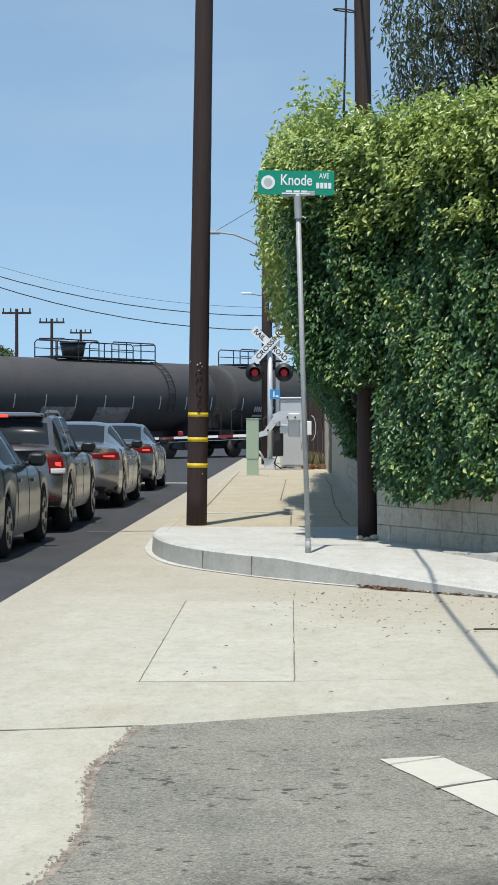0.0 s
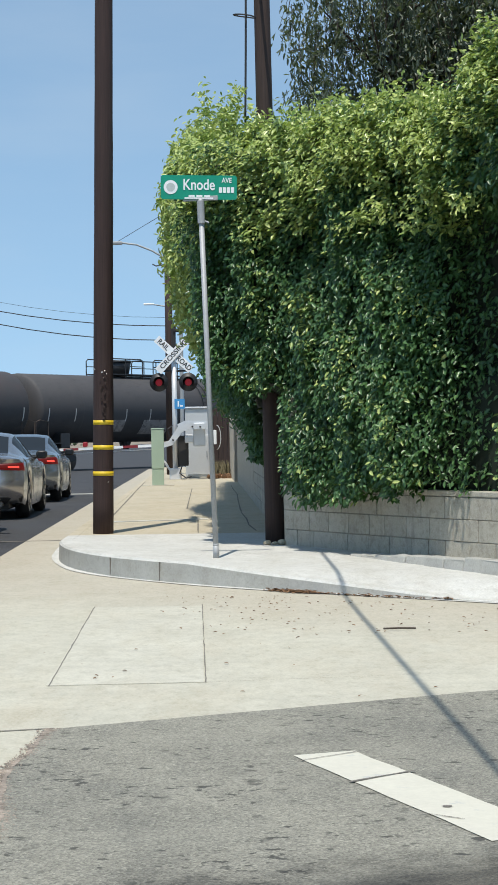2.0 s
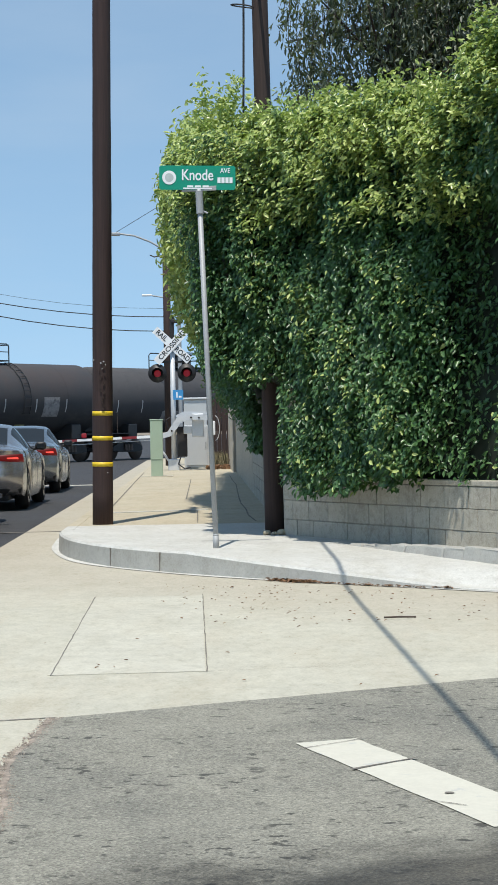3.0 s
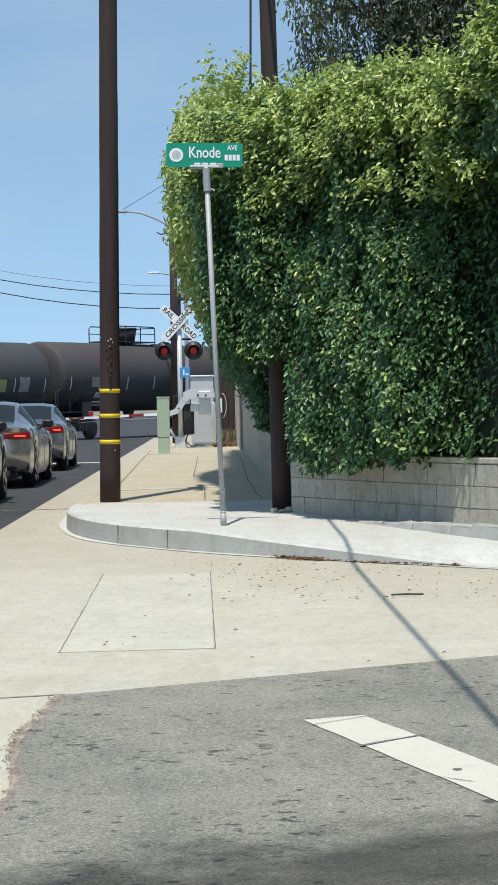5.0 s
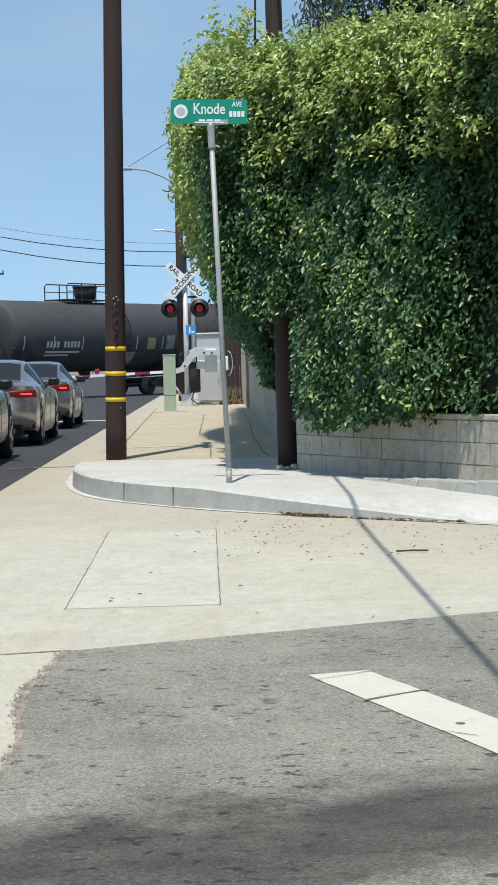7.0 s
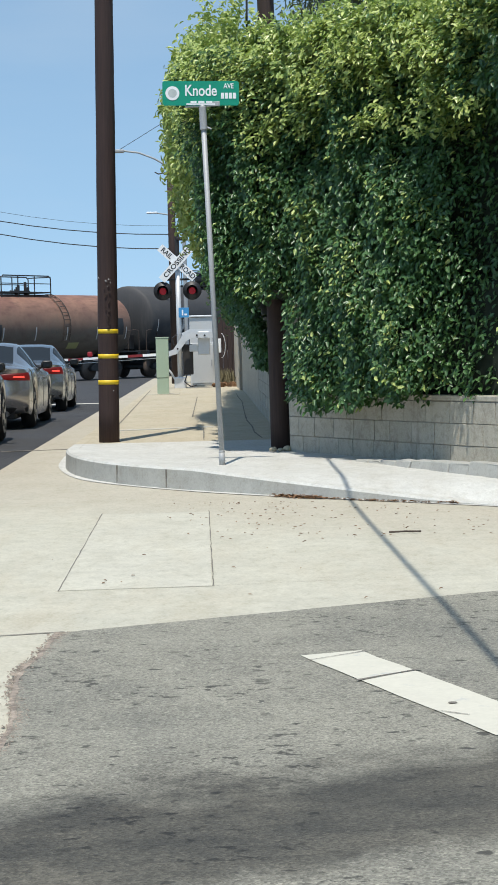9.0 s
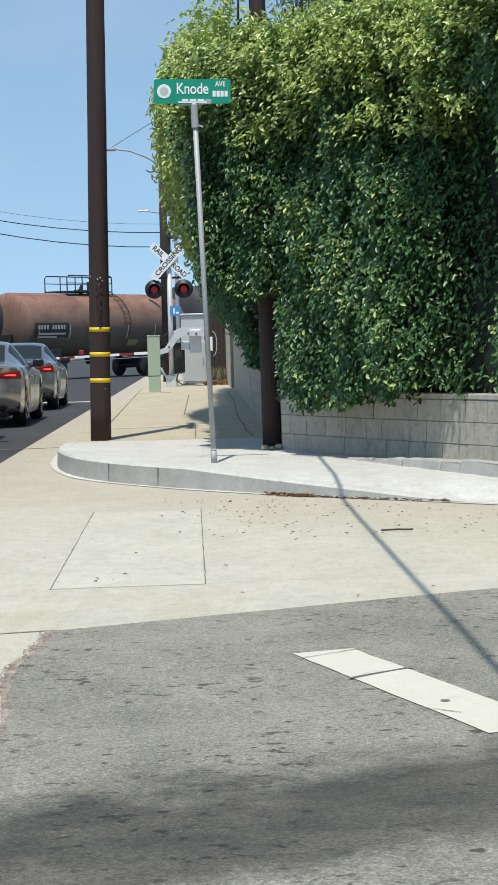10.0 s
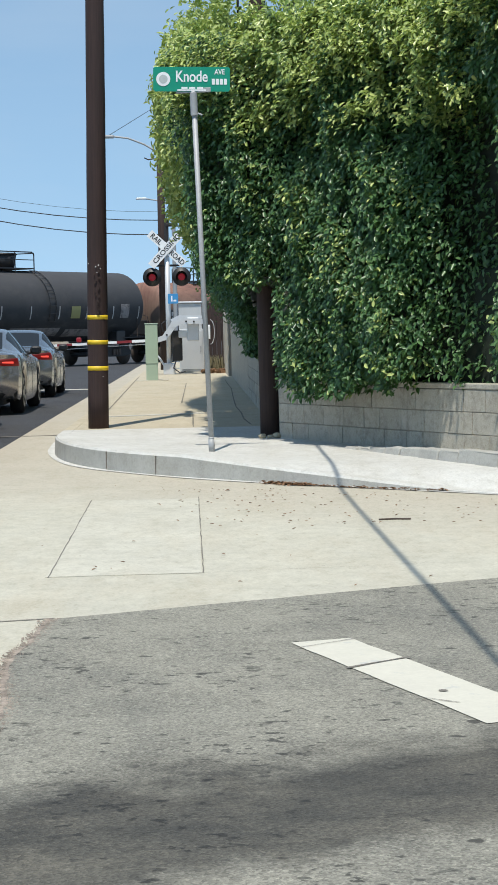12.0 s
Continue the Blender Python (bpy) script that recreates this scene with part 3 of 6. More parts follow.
    # pavement sheet behind the kerb: new pale slab round the corner, older tan slabs along the road
    def sheet(name, ks, mat, label):
        rows = []
        for i in ks:
            x, y, h = KERB[i]
            a, b = KERB[max(0, i - 1)], KERB[min(n - 1, i + 1)]
            d = Vector((b[0] - a[0], b[1] - a[1])).normalized()
            o = Vector((x - d.y * 0.158, y + d.x * 0.158))
            w = inner_line(x, y)
            row = []
            for j in range(9):
                k = j / 8
                q = o.lerp(w, k)
                row.append((q.x, q.y, h + (0.15 - h) * min(1.0, k * 3.5)))
            rows.append(row)
        v, f = lofted(rows, closed=False)
        ob = raw(name, v, f, mat)
        return tagged(ob, label, "pavement", "", "structure")
    sheet("pavement", list(range(5, n)), M_CONC_NEW, "pale newly poured concrete corner pavement")
    sheet("pavement_old", list(range(0, 6)), M_CONC_OLD, "tan weathered concrete pavement along the road")


def joint_strip(name, a, b, z, w, label):
    a, b = Vector(a), Vector(b)
    d = (b - a).normalized()
    p = Vector((-d.y, d.x)) * w / 2
    rng = random.Random(int(a.x * 100 + b.y * 10))
    n = max(3, int((b - a).length / 0.18))
    rows = []
    for i in range(n + 1):
        q = a.lerp(b, i / n) + Vector((rng.uniform(-1, 1), rng.uniform(-1, 1))) * 0.0025
        k = rng.uniform(0.5, 1.3)
        rows.append([(q.x + p.x * k, q.y + p.y * k, z), (q.x - p.x * k, q.y - p.y * k, z)])
    v, f = lofted(rows, closed=False)
    return tagged(raw(name, v, f, M_CRACK), label, "joint", "", "structure")


def build_markings():
    z = 0.0075
    joint_strip("joint_1", (-0.89, 14.8), (-0.865, 10.1), z, 0.008, "dark sawn joint in the concrete apron")
    joint_strip("joint_2", (-0.04, 14.9), (-0.02, 10.15), z, 0.007, "dark sawn joint in the concrete apron")
    joint_strip("joint_3", (-0.865, 10.1), (-0.02, 10.15), z, 0.005, "faint cross joint in the concrete apron")
    joint_strip("joint_4", (-2.3, 8.25), (-0.72, 8.63), z, 0.016, "dirt-filled joint where the gutter meets the apron")
    joint_strip("joint_5", (-1.5, 26.40), (0.55, 27.16), 0.1545, 0.016, "joint across the tan pavement")
    lip = boxed(-0.72, 0.72, -0.11, 0.0, 0.10, 0.164, 0.004)
    bmesh.ops.transform(lip, matrix=pose(-0.66, 26.72, 0, 0, 0, 20.3), verts=lip.verts)
    tagged(part("slab_lip", lip, M_CONC_NEW), "pale raised edge between pavement slabs", "joint", "", "structure")
    path = [(0.66, 46.0), (0.655, 42.0), (0.68, 38.6), (0.63, 35.0), (0.59, 31.4), (0.57, 29.0), (0.60, 26.8), (0.585, 25.0), (0.64, 23.4)]
    for k, (a_, b_) in enumerate(zip(path, path[1:])):
        joint_strip("wall_crack_%d" % k, a_, b_, 0.1545, 0.022, "dark open crack winding along the wall")
    joint_strip("back_joint", (-1.40, 27.5), (-1.60, 51.0), 0.1545, 0.022, "dirt-filled joint behind the road kerb")
    joint_strip("joint_6", (-0.10, 26.7), (-0.09, 23.1), 0.1545, 0.018, "joint along the tan pavement")
    joint_strip("joint_8", (-0.295, 31.0), (-0.278, 43.3), 0.1545, 0.02, "crack in the tan pavement")
    joint_strip("joint_9", (0.58, 10.38), (0.66, 10.33), z, 0.004, "fine crack in the concrete apron")
    joint_strip("joint_10", (0.66, 10.33), (0.76, 10.36), z, 0.003, "fine crack in the concrete apron")
    joint_strip("joint_11", (-0.02, 10.15), (1.3, 10.35), z, 0.004, "faint cross joint in the concrete apron")
    joint_strip("gutter_strip", (-2.75, 24.46), (-1.66, 24.66), z, 0.13, "dark strip across road edge and gutter")
    joint_strip("joint_12", (-0.55, 18.75), (1.2, 18.95), 0.1545, 0.007, "faint joint across the new pavement")
    for i in (27, 34):
        x, y, h = KERB[i]
        a, b = KERB[i - 1], KERB[i + 1]
        ang = math.degrees(math.atan2(b[1] - a[1], b[0] - a[0]))
        bm = boxed(-0.0025, 0.0025, -0.0025, 0.02, 0.012, h - 0.02)
        bmesh.ops.transform(bm, matrix=pose(x, y, 0, 0, 0, ang), verts=bm.verts)
        tagged(part("kerb_joint_%d" % i, bm, M_CRACK), "dark joint between kerb lengths", "joint", "", "structure")
    # white crosswalk bar at the side street
    rng = random.Random(2)
    a, d, p = Vector((0.335, 7.745)), Vector((0.318, -0.948)), Vector((0.26, 0.085))
    rows = []
    for i in range(10):
        q = a + d * (i * 0.198)
        e = p * (1 + rng.uniform(-0.02, 0.02))
        q2 = q + e
        rows.append([(q.x + rng.uniform(-0.004, 0.004), q.y, 0.0135), (q2.x, q2.y, 0.0135)])
    v, f = lofted(rows, closed=False)
    tagged(raw("crosswalk_line", v, f, M_PAINT), "worn white painted bar on grey asphalt", "road marking", "", "structure")
    for i, (s, w) in enumerate(((0.17, 0.008), (0.68, 0.022))):
        q = a + d * s
        joint_strip("paint_crack", (q.x - 0.03, q.y + 0.02), (q.x + 0.24, q.y + 0.23), 0.0165, w, "dark crack across the painted bar")
    joint_strip("paint_crack", (0.72, 6.52), (0.86, 6.40), 0.0165, 0.006, "dark crack across the painted bar")
    bm = bmesh.new()
    bmesh.ops.create_circle(bm, cap_ends=True, segments=9, radius=0.018, matrix=pose(0.83, 6.62, 0.0168))
    tagged(part("paint_spot", bm, M_CRACK), "small dark worn spot on the painted bar", "road marking", "", "structure")
    tagged(part("stop_line", boxed(-7.5, -2.42, 45.1, 45.55, 0.0, 0.004), M_PAINT), "white stop line before the level crossing", "road marking", "", "structure")


# ---- block walls ----
def blocks(parent, start, d, length, courses, height=0.198, unit=0.40, z0=0.12, face=None):
    """Running-bond blocks, each its own piece; shared meshes."""
    d = Vector((*d, 0)).normalized()
    ang = math.degrees(math.atan2(d.y, d.x))
    me = {}
    widths = (unit - 0.01, unit / 2 - 0.01, unit * 0.86 - 0.01, unit * 0.72 - 0.01)
    for w in widths:
        bm = boxed(0, w, -0.10, 0.10, 0, height - 0.007, 0.004)
        m = bpy.data.meshes.new("block")
        bm.to_mesh(m)
        bm.free()
        m.materials.append(M_BLOCK)
        me[round(w, 3)] = m
    full, half = round(unit - 0.01, 3), round(unit / 2 - 0.01, 3)
    rng = random.Random(9)
    for c in range(courses):
        x = 0.0
        first = c % 2 == 1
        while x < length - 0.05:
            w = half if first else round(rng.choice((widths[0], widths[0], widths[2], widths[3])), 3)
            first = False
            ob = new("block", me[w])
            ob.parent = parent
            q = Vector((*start, 0)) + d * x
            off = rng.uniform(-0.003, 0.003)
            ob.matrix_basis = pose(q.x + d.y * off, q.y - d.x * off, z0 + c * height, 0, 0, ang)
            x += w + 0.007


def build_walls():
    f = thing("wall_front", "low grey concrete block wall under the hedge", "wall", None, "", "structure")
    n = Vector((-WALL_D.y, WALL_D.x))
    s = WALL_A + Vector((0.889, 0.458)) * 0.10
    bm = bmesh.new()
    box(bm, 0.02, 6.0, -0.085, 0.085, 0.1, 0.745, m=pose(s.x, s.y, 0, 0, 0, math.degrees(math.atan2(WALL_D.y, WALL_D.x))))
    part("mortar", bm, M_MORTAR, f)
    blocks(f, s, WALL_D, 6.0, 3, 0.208)
    bm = bmesh.new()
    box(bm, 0.0, 6.0, -0.105, 0.105, 0.746, 0.80, 0.01, m=pose(s.x, s.y, 0, 0, 0, math.degrees(math.atan2(WALL_D.y, WALL_D.x))))
    part("coping", bm, M_BLOCK, f, "flat grey cap course")
    g = thing("wall_side", "tall grey concrete block wall along the pavement", "wall", None, "", "structure")
    part("mortar", boxed(0.905, 1.075, 20.6, 49.0, 0.1, 1.88), M_MORTAR, g)
    blocks(g, (0.99, 20.55), (0, 1), 13.0, 9, 0.198)
    part("far_wall_face", boxed(0.89, 1.09, 33.56, 49.0, 0.1, 1.9, 0.01), M_BLOCK, g)
    # raised planter edging at the foot of the front wall
    e = thing("planter_edging", "uneven row of pale concrete edging stones at the wall", "edging", None, "", "structure")
    rng = random.Random(41)
    line = Vector((0.332, -0.943))
    s = 0.0
    while s < 5.2:
        ln = rng.uniform(0.24, 0.40)
        q = Vector((1.39, 18.34)) + line * s
        hgt = 0.022 + 0.036 * s + rng.uniform(-0.008, 0.008)
        bm = boxed(0, ln, 0.0, 0.17, 0.10, 0.15 + hgt, 0.012)
        for vtx in bm.verts:
            if vtx.co.z > 0.13:
                vtx.co.y += 0.03 * (vtx.co.y < 0.08) + rng.uniform(-0.004, 0.004)
                vtx.co.z += rng.uniform(-0.006, 0.006)
        bmesh.ops.transform(bm, matrix=pose(q.x, q.y, 0, 0, 0, math.degrees(math.atan2(line.y, line.x)) + rng.uniform(-5, 5)), verts=bm.verts)
        part("edging_stone", bm, M_KERB, e)
        s += ln + 0.012
    for x, y, r in ((0.67, 20.36, 0.045), (0.75, 20.33, 0.032), (0.83, 20.35, 0.05)):
        st = thing("loose_stone", "small pale stone at the foot of the wooden pole", "stone", pose(x, y, 0.152), "stones at the pole")
        bm = bmesh.new()
        bmesh.ops.create_icosphere(bm, subdivisions=2, radius=r)
        for vtx in bm.verts:
            vtx.co = vtx.co * rng.uniform(0.88, 1.1)
            vtx.co.z = max(vtx.co.z * 0.7 + r * 0.5, 0.0)
        part("stone", bm, M_CONC_OLD, st)
    fe = thing("board_fence", "pale weathered board fence beyond the block wall", "fence")
    for i in range(26):
        h = 2.0 + 0.06 * math.sin(i * 1.9)
        part("board", boxed(0.80 + 0.004 * (i % 3), 0.825 + 0.004 * (i % 3), 49.02 + i * 0.3, 49.30 + i * 0.3, 0.12, h, 0.004), M_FENCE, fe)
    for i in range(4):
        part("post", boxed(0.83, 0.93, 49.4 + i * 2.4, 49.5 + i * 2.4, 0.12, 2.05, 0.006), M_FENCE, fe)


# ---- poles, signs, cables ----
def build_poles():
    p = thing("utility_pole", "dark creosoted wooden utility pole with yellow bands", "utility pole", pose(-1.275, 23.35, 0.14, 0.25, 0.9, 0))
    rings = []
    rng = random.Random(4)
    for i in range(29):
        z = i * 0.4
        r = 0.130 - 0.0030 * z
        rings.append([((r + rng.uniform(-0.0025, 0.0025)) * math.cos(a), (r + rng.uniform(-0.0025, 0.0025)) * math.sin(a), z) for a in (k * math.tau / 20 for k in range(20))])
    part("shaft", loft_bm(rings), M_POLE, p, "", True)
    for z in (0.735, 1.06, 1.37):
        bm = bmesh.new()
        tube(bm, (0, 0, z), (0, 0, z + 0.054), 0.1325 - 0.0030 * z, 0.1325 - 0.0030 * z, 24)
        part("band", bm, M_YELLOW, p, "yellow reflective band", True)
    bolts = ((-60, 0.66, 0.011), (-95, 2.02, 0.016), (-80, 2.04, 0.016), (-70, 2.0, 0.012), (-140, 2.06, 0.012), (-88, 1.95, 0.010))
    for a, z, r in bolts:
        bm = bmesh.new()
        bmesh.ops.create_icosphere(bm, subdivisions=2, radius=r * 0.5)
        ca, sa = math.cos(radians(a)), math.sin(radians(a))
        bmesh.ops.translate(bm, vec=(0.134 * ca, 0.134 * sa, z), verts=bm.verts)
        part("bolt", bm, M_WHITE, p, "shiny bolt head")
    for i in range(16):
        z = 1.45 + i * 0.036 + rng.uniform(0, 0.02)
        a = radians(-92 + rng.uniform(-14, 14))
        bm = boxed(-0.006, 0.006 + rng.uniform(0, 0.02), -0.004, 0.004, -0.012, 0.012)
        bmesh.ops.transform(bm, matrix=pose(0.138 * math.cos(a), 0.138 * math.sin(a), z, 0, rng.uniform(-40, 40), 0), verts=bm.verts)
        part("staple", bm, M_POLE2, p)
    part("crossarm", boxed(-0.06, 0.06, -1.0, 1.0, 10.5, 10.62, 0.01), M_POLE2, p)
    h = thing("hedge_pole", "brown wooden pole rising out of the hedge", "utility pole", pose(0.775, 20.83, 0.13, 0, -0.6, 0))
    rings = []
    for i in range(24):
        z = i * 0.4
        r = 0.108 - 0.0032 * z
        rings.append([(r * math.cos(a), r * math.sin(a), z) for a in (k * math.tau / 18 for k in range(18))])
    part("shaft", loft_bm(rings), M_POLE2, h, "", True)
    part("conduit", bent([(-0.22, -0.03, 4.6), (-0.19, -0.03, 5.6), (-0.17, -0.02, 6.4), (-0.15, 0, 8)], 0.012), M_DARKMETAL, h, "dark cable running down the pole")
    ring = [(-0.19 + 0.13 * math.cos(a), 0.06 * math.sin(a) - 0.02, 5.86 + 0.05 * math.sin(a * 0.5)) for a in (k * math.tau / 12 for k in range(13))]
    part("standoff", bent(ring, 0.009, 6), M_DARKMETAL, h, "bent metal stand-off bracket")
    c = thing("overhead_cable", "black overhead cable from the hedge pole", "cable")
    pts = []
    for i in range(25):
        k = i / 24
        pts.append((0.585 + 0.10 * max(0.0, 1 - 3.4 * k) ** 1.5, 20.85 - 32 * k, 6.35 - 0.35 * math.sin(math.pi * k)))
    part("cable", bent(pts, 0.017, 8), M_WIRE, c)


def build_street_sign():
    s = thing("street_sign", "green street name sign on a leaning galvanised post", "street sign", pose(0.10, 18.25, 0.145, 0.0, -1.72, 0))
    bm = bmesh.new()
    tube(bm, (0, 0, 0), (0, 0, 3.52), 0.0255, 0.0255, 16)
    part("post", bm, M_GALV, s, "", True)
    bm = bmesh.new()
    tube(bm, (0, 0, 0.0), (0, 0, 0.13), 0.031, 0.030, 16)
    tube(bm, (0, 0, 0.13), (0, 0, 0.15), 0.030, 0.026, 16)
    part("base_sleeve", bm, M_GALV, s, "galvanised ground sleeve", True)
    bm = bmesh.new()
    tube(bm, (0, 0, 3.28), (0, 0, 3.50), 0.036, 0.036, 16)
    tube(bm, (0.036, -0.01, 3.30), (0.075, -0.02, 3.28), 0.008)
    part("sleeve", bm, M_GALV, s, "galvanised sleeve")
    part("cap", boxed(-0.17, 0.17, -0.014, 0.014, 3.50, 3.545, 0.004), M_GALV, s, "sign cap bracket")
    plate_at = pose(-0.010, -0.012, 3.63, 0, 2.6, 2.0)
    bm = boxed(-0.372, 0.372, -0.004, 0.004, -0.118, 0.118)
    bmesh.ops.bevel(bm, geom=[e for e in bm.edges if abs(e.verts[0].co.y - e.verts[1].co.y) > 0.003], offset=0.012, segments=3, affect="EDGES")
    plate = part("plate", bm, M_SIGN, s, "green sign plate")
    plate.matrix_basis = plate_at
    up = Matrix.Rotation(radians(90), 4, "X")
    lettering("street_name", "Knode", 0.150, M_WHITE, plate, Matrix.Translation((0.0, -0.0062, 0.022)) @ up, 0.78, "white letters")
    lettering("suffix", "AVE", 0.070, M_WHITE, plate, Matrix.Translation((0.272, -0.0062, 0.068)) @ up, 0.8, "white letters")
    for i in range(4):
        part("number_bar", boxed(0.196 + i * 0.039, 0.226 + i * 0.039, -0.0072, -0.0045, -0.052, 0.004), M_WHITE, plate, "white bar")
    for i in range(3):
        part("small_print", boxed(-0.10 + i * 0.075, -0.04 + i * 0.075, -0.0072, -0.0045, -0.094, -0.075), M_WHITE, plate, "white bar")
    part("edge_strip", boxed(-0.14, 0.14, -0.0072, -0.0045, -0.112, -0.098), M_WHITE, plate, "white bar")
    bm = bmesh.new()
    tube(bm, (-0.275, -0.0045, 0.0), (-0.275, -0.0075, 0.0), 0.068, 0.068, 28)
    seal = part("seal", bm, M_WHITE, plate, "round pale city seal")
    bm = bmesh.new()
    tube(bm, (-0.275, -0.0075, 0.0), (-0.275, -0.009, 0.0), 0.042, 0.042, 20)
    part("seal_print", bm, M_GREYTXT, seal, "grey print")


# ---- level crossing ----
def build_crossing():
    Y = 53.0
    g = thing("crossing_signal", "silver railway crossing signal with crossbuck and red lamps", "crossing signal", pose(-0.80, Y, 0.13))
    part("mast", tubed((0, 0, 0), (0, 0, 3.66), 0.075, 0.07, 16), M_SILVER, g, "aluminium mast", True)
    part("mast_cap", tubed((0, 0, 3.66), (0, 0, 4.42), 0.062, 0.062, 12), M_DARKMETAL, g, "dark upper mast")
    part("bell", boxed(-0.02, 0.3, -0.1, 0.1, 4.2, 4.3, 0.02), M_DARKMETAL, g, "dark crossing bell")
    part("foot", boxed(-0.17, 0.17, -0.17, 0.17, 0.0, 0.34, 0.03), M_SILVER, g, "cast base")
    # two crossed boards, lettered
    for text, tilt, dy in (("RAIL   ROAD", 43, -0.095), ("CROSSING", -47, -0.125)):
        bm = boxed(-0.66, 0.66, -0.008, 0.008, -0.115, 0.115)
        b = part("crossbuck_board", bm, M_WHITE, g, "white crossbuck board")
        b.matrix_basis = Matrix.Translation((0.0, dy, 3.57)) @ pose(0, 0, 0, 0, -tilt, 0).inverted()
        for word, wx, sz, st in ((("RAIL", -0.40, 0.20, 0.92), ("ROAD", 0.385, 0.20, 0.90)) if tilt > 0 else ((text, 0.0, 0.185, 1.2),)):
            lettering("letters", word, sz, M_BLACKTXT, b, Matrix.Translation((wx, -0.0105, 0)) @ Matrix.Rotation(radians(90), 4, "X"), st, "black capital letters")
    part("lamp_arm", tubed((-0.44, 0.0, 3.10), (0.42, 0.0, 3.10), 0.03, 0.03), M_DARKMETAL, g)
    for x in (-0.43, 0.40):
        bm = bmesh.new()
        tube(bm, (x, -0.10, 2.78), (x, -0.06, 2.78), 0.265, 0.265, 28)
        disc = part("lamp_background", bm, M_BLACK, g, "round black target disc", True)
        bm = bmesh.new()
        tube(bm, (x + 0.0, -0.105, 2.77), (x + 0.0, -0.14, 2.77), 0.10, 0.09, 20)
        part("lamp_lens", bm, M_SIGNALRED, disc, "lit red lens")
        rings = []
        for yy in (-0.10, -0.34):
            rings.append([(x + 0.16 * math.cos(a), yy + (0.12 if yy < -0.2 and math.sin(a) < -0.2 else 0), 2.77 + 0.16 * math.sin(a)) for a in (radians(-40 + k * 260 / 14) for k in range(15))])
        part("lamp_hood", loft_bm(rings, closed=False), M_BLACK, disc, "black visor")
        bm = bmesh.new()
        tube(bm, (x, -0.06, 2.78), (x, 0.12, 2.78), 0.14, 0.12, 16)
        part("lamp_housing", bm, M_BLACK, disc)
    part("blue_plate", boxed(0.0, 0.29, -0.14, -0.128, 2.02, 2.30, 0.004), M_BLUE, g, "blue emergency notice plate")
    part("blue_plate_print", boxed(0.09, 0.13, -0.1435, -0.1405, 2.08, 2.24), M_WHITE, g, "white bars")
    part("blue_plate_print", boxed(0.16, 0.24, -0.1435, -0.1405, 2.08, 2.13), M_WHITE, g, "white bars")
    # gate mechanism and counterweight arm
    part("gate_mechanism", boxed(0.52, 0.86, -0.3, 0.1, 0.95, 1.62, 0.03), M_SILVER, g, "silver gate drive box")
    part("gate_side_box", boxed(0.98, 1.18, -0.2, 0.1, 1.0, 1.40, 0.02), M_WHITE, g, "white junction box")
    def bar(path, ya, yb):
        """A flat bent bar: points of x, z and half depth, between two planes of y."""
        low, top = [], []
        for i, (x, z, h) in enumerate(path):
            p, q = path[max(0, i - 1)], path[min(len(path) - 1, i + 1)]
            d = Vector((q[0] - p[0], q[1] - p[1])).normalized()
            low.append((x + d.y * h, z - d.x * h))
            top.append((x - d.y * h, z + d.x * h))
        loop = low + top[::-1]
        return loft_bm([[(x, ya, z) for x, z in loop], [(x, yb, z) for x, z in loop]])
    main = [(0.98, 1.50, 0.07), (0.36, 1.52, 0.085), (0.16, 1.44, 0.095), (0.0, 1.22, 0.085), (-0.12, 1.06, 0.08), (-0.32, 1.00, 0.07), (-0.62, 0.98, 0.05)]
    part("gate_bracket", bar(main, -0.46, -0.34), M_SILVER, g, "bent silver gate arm bracket")
    part("gate_bracket", bar([(0.95, 1.63, 0.04), (0.30, 1.64, 0.045), (0.08, 1.54, 0.04)], -0.26, -0.16), M_SILVER, g)
    # dark box added where the mechanism lies in shadow under the bracket
    part("mechanism_shadow", boxed(0.09, 0.38, -0.10, 0.18, 0.40, 1.26, 0.03), M_DARKMETAL, g, "dark box standing in for the shadowed mechanism")
    part("cable_loop", bent([(-0.06, -0.2, 1.55), (-0.20, -0.22, 1.45), (-0.16, -0.2, 1.25), (0.05, -0.16, 1.20)], 0.018, 6), M_WIRE, g)
    part("cable_loop", bent([(0.20, -0.2, 0.42), (0.12, -0.2, 0.20), (0.30, -0.2, 0.06), (0.46, -0.2, 0.10)], 0.022, 6), M_WIRE, g)
    for bx, bz in ((0.72, 1.5), (0.50, 1.51), (-0.05, 1.14), (-0.42, 0.99)):
        part("bolt", tubed((bx, -0.485, bz), (bx, -0.458, bz), 0.028, 0.024, 8), M_DARKMETAL, g)
    bm = bmesh.new()
    tube(bm, (0.16, -0.47, 1.44), (0.16, -0.36, 1.44), 0.10, 0.10, 16)
    part("pivot", bm, M_SILVER, g, "round pivot plate")
    part("gate_arm_box", boxed(0.28, 0.52, -0.3, -0.1, 1.05, 1.25, 0.02), M_SILVER, g)
    part("conduit_loop", bent([(1.18 + 0.12 * math.sin(a), 0, 1.2 + 0.35 * math.cos(a)) for a in (radians(k * 20) for k in range(10))], 0.012, 6), M_SILVER, g)
    part("conduit_loop", bent([(-0.40, -0.1, 0.62), (-0.28, -0.1, 0.50), (-0.10, -0.1, 0.20)], 0.03, 8), M_SILVER, g)
    # the lowered striped arm
    a = thing("gate_arm", "lowered red and white striped crossing gate arm", "barrier arm", pose(-1.42, Y - 0.38, 1.12, 0, -1.9, 0))
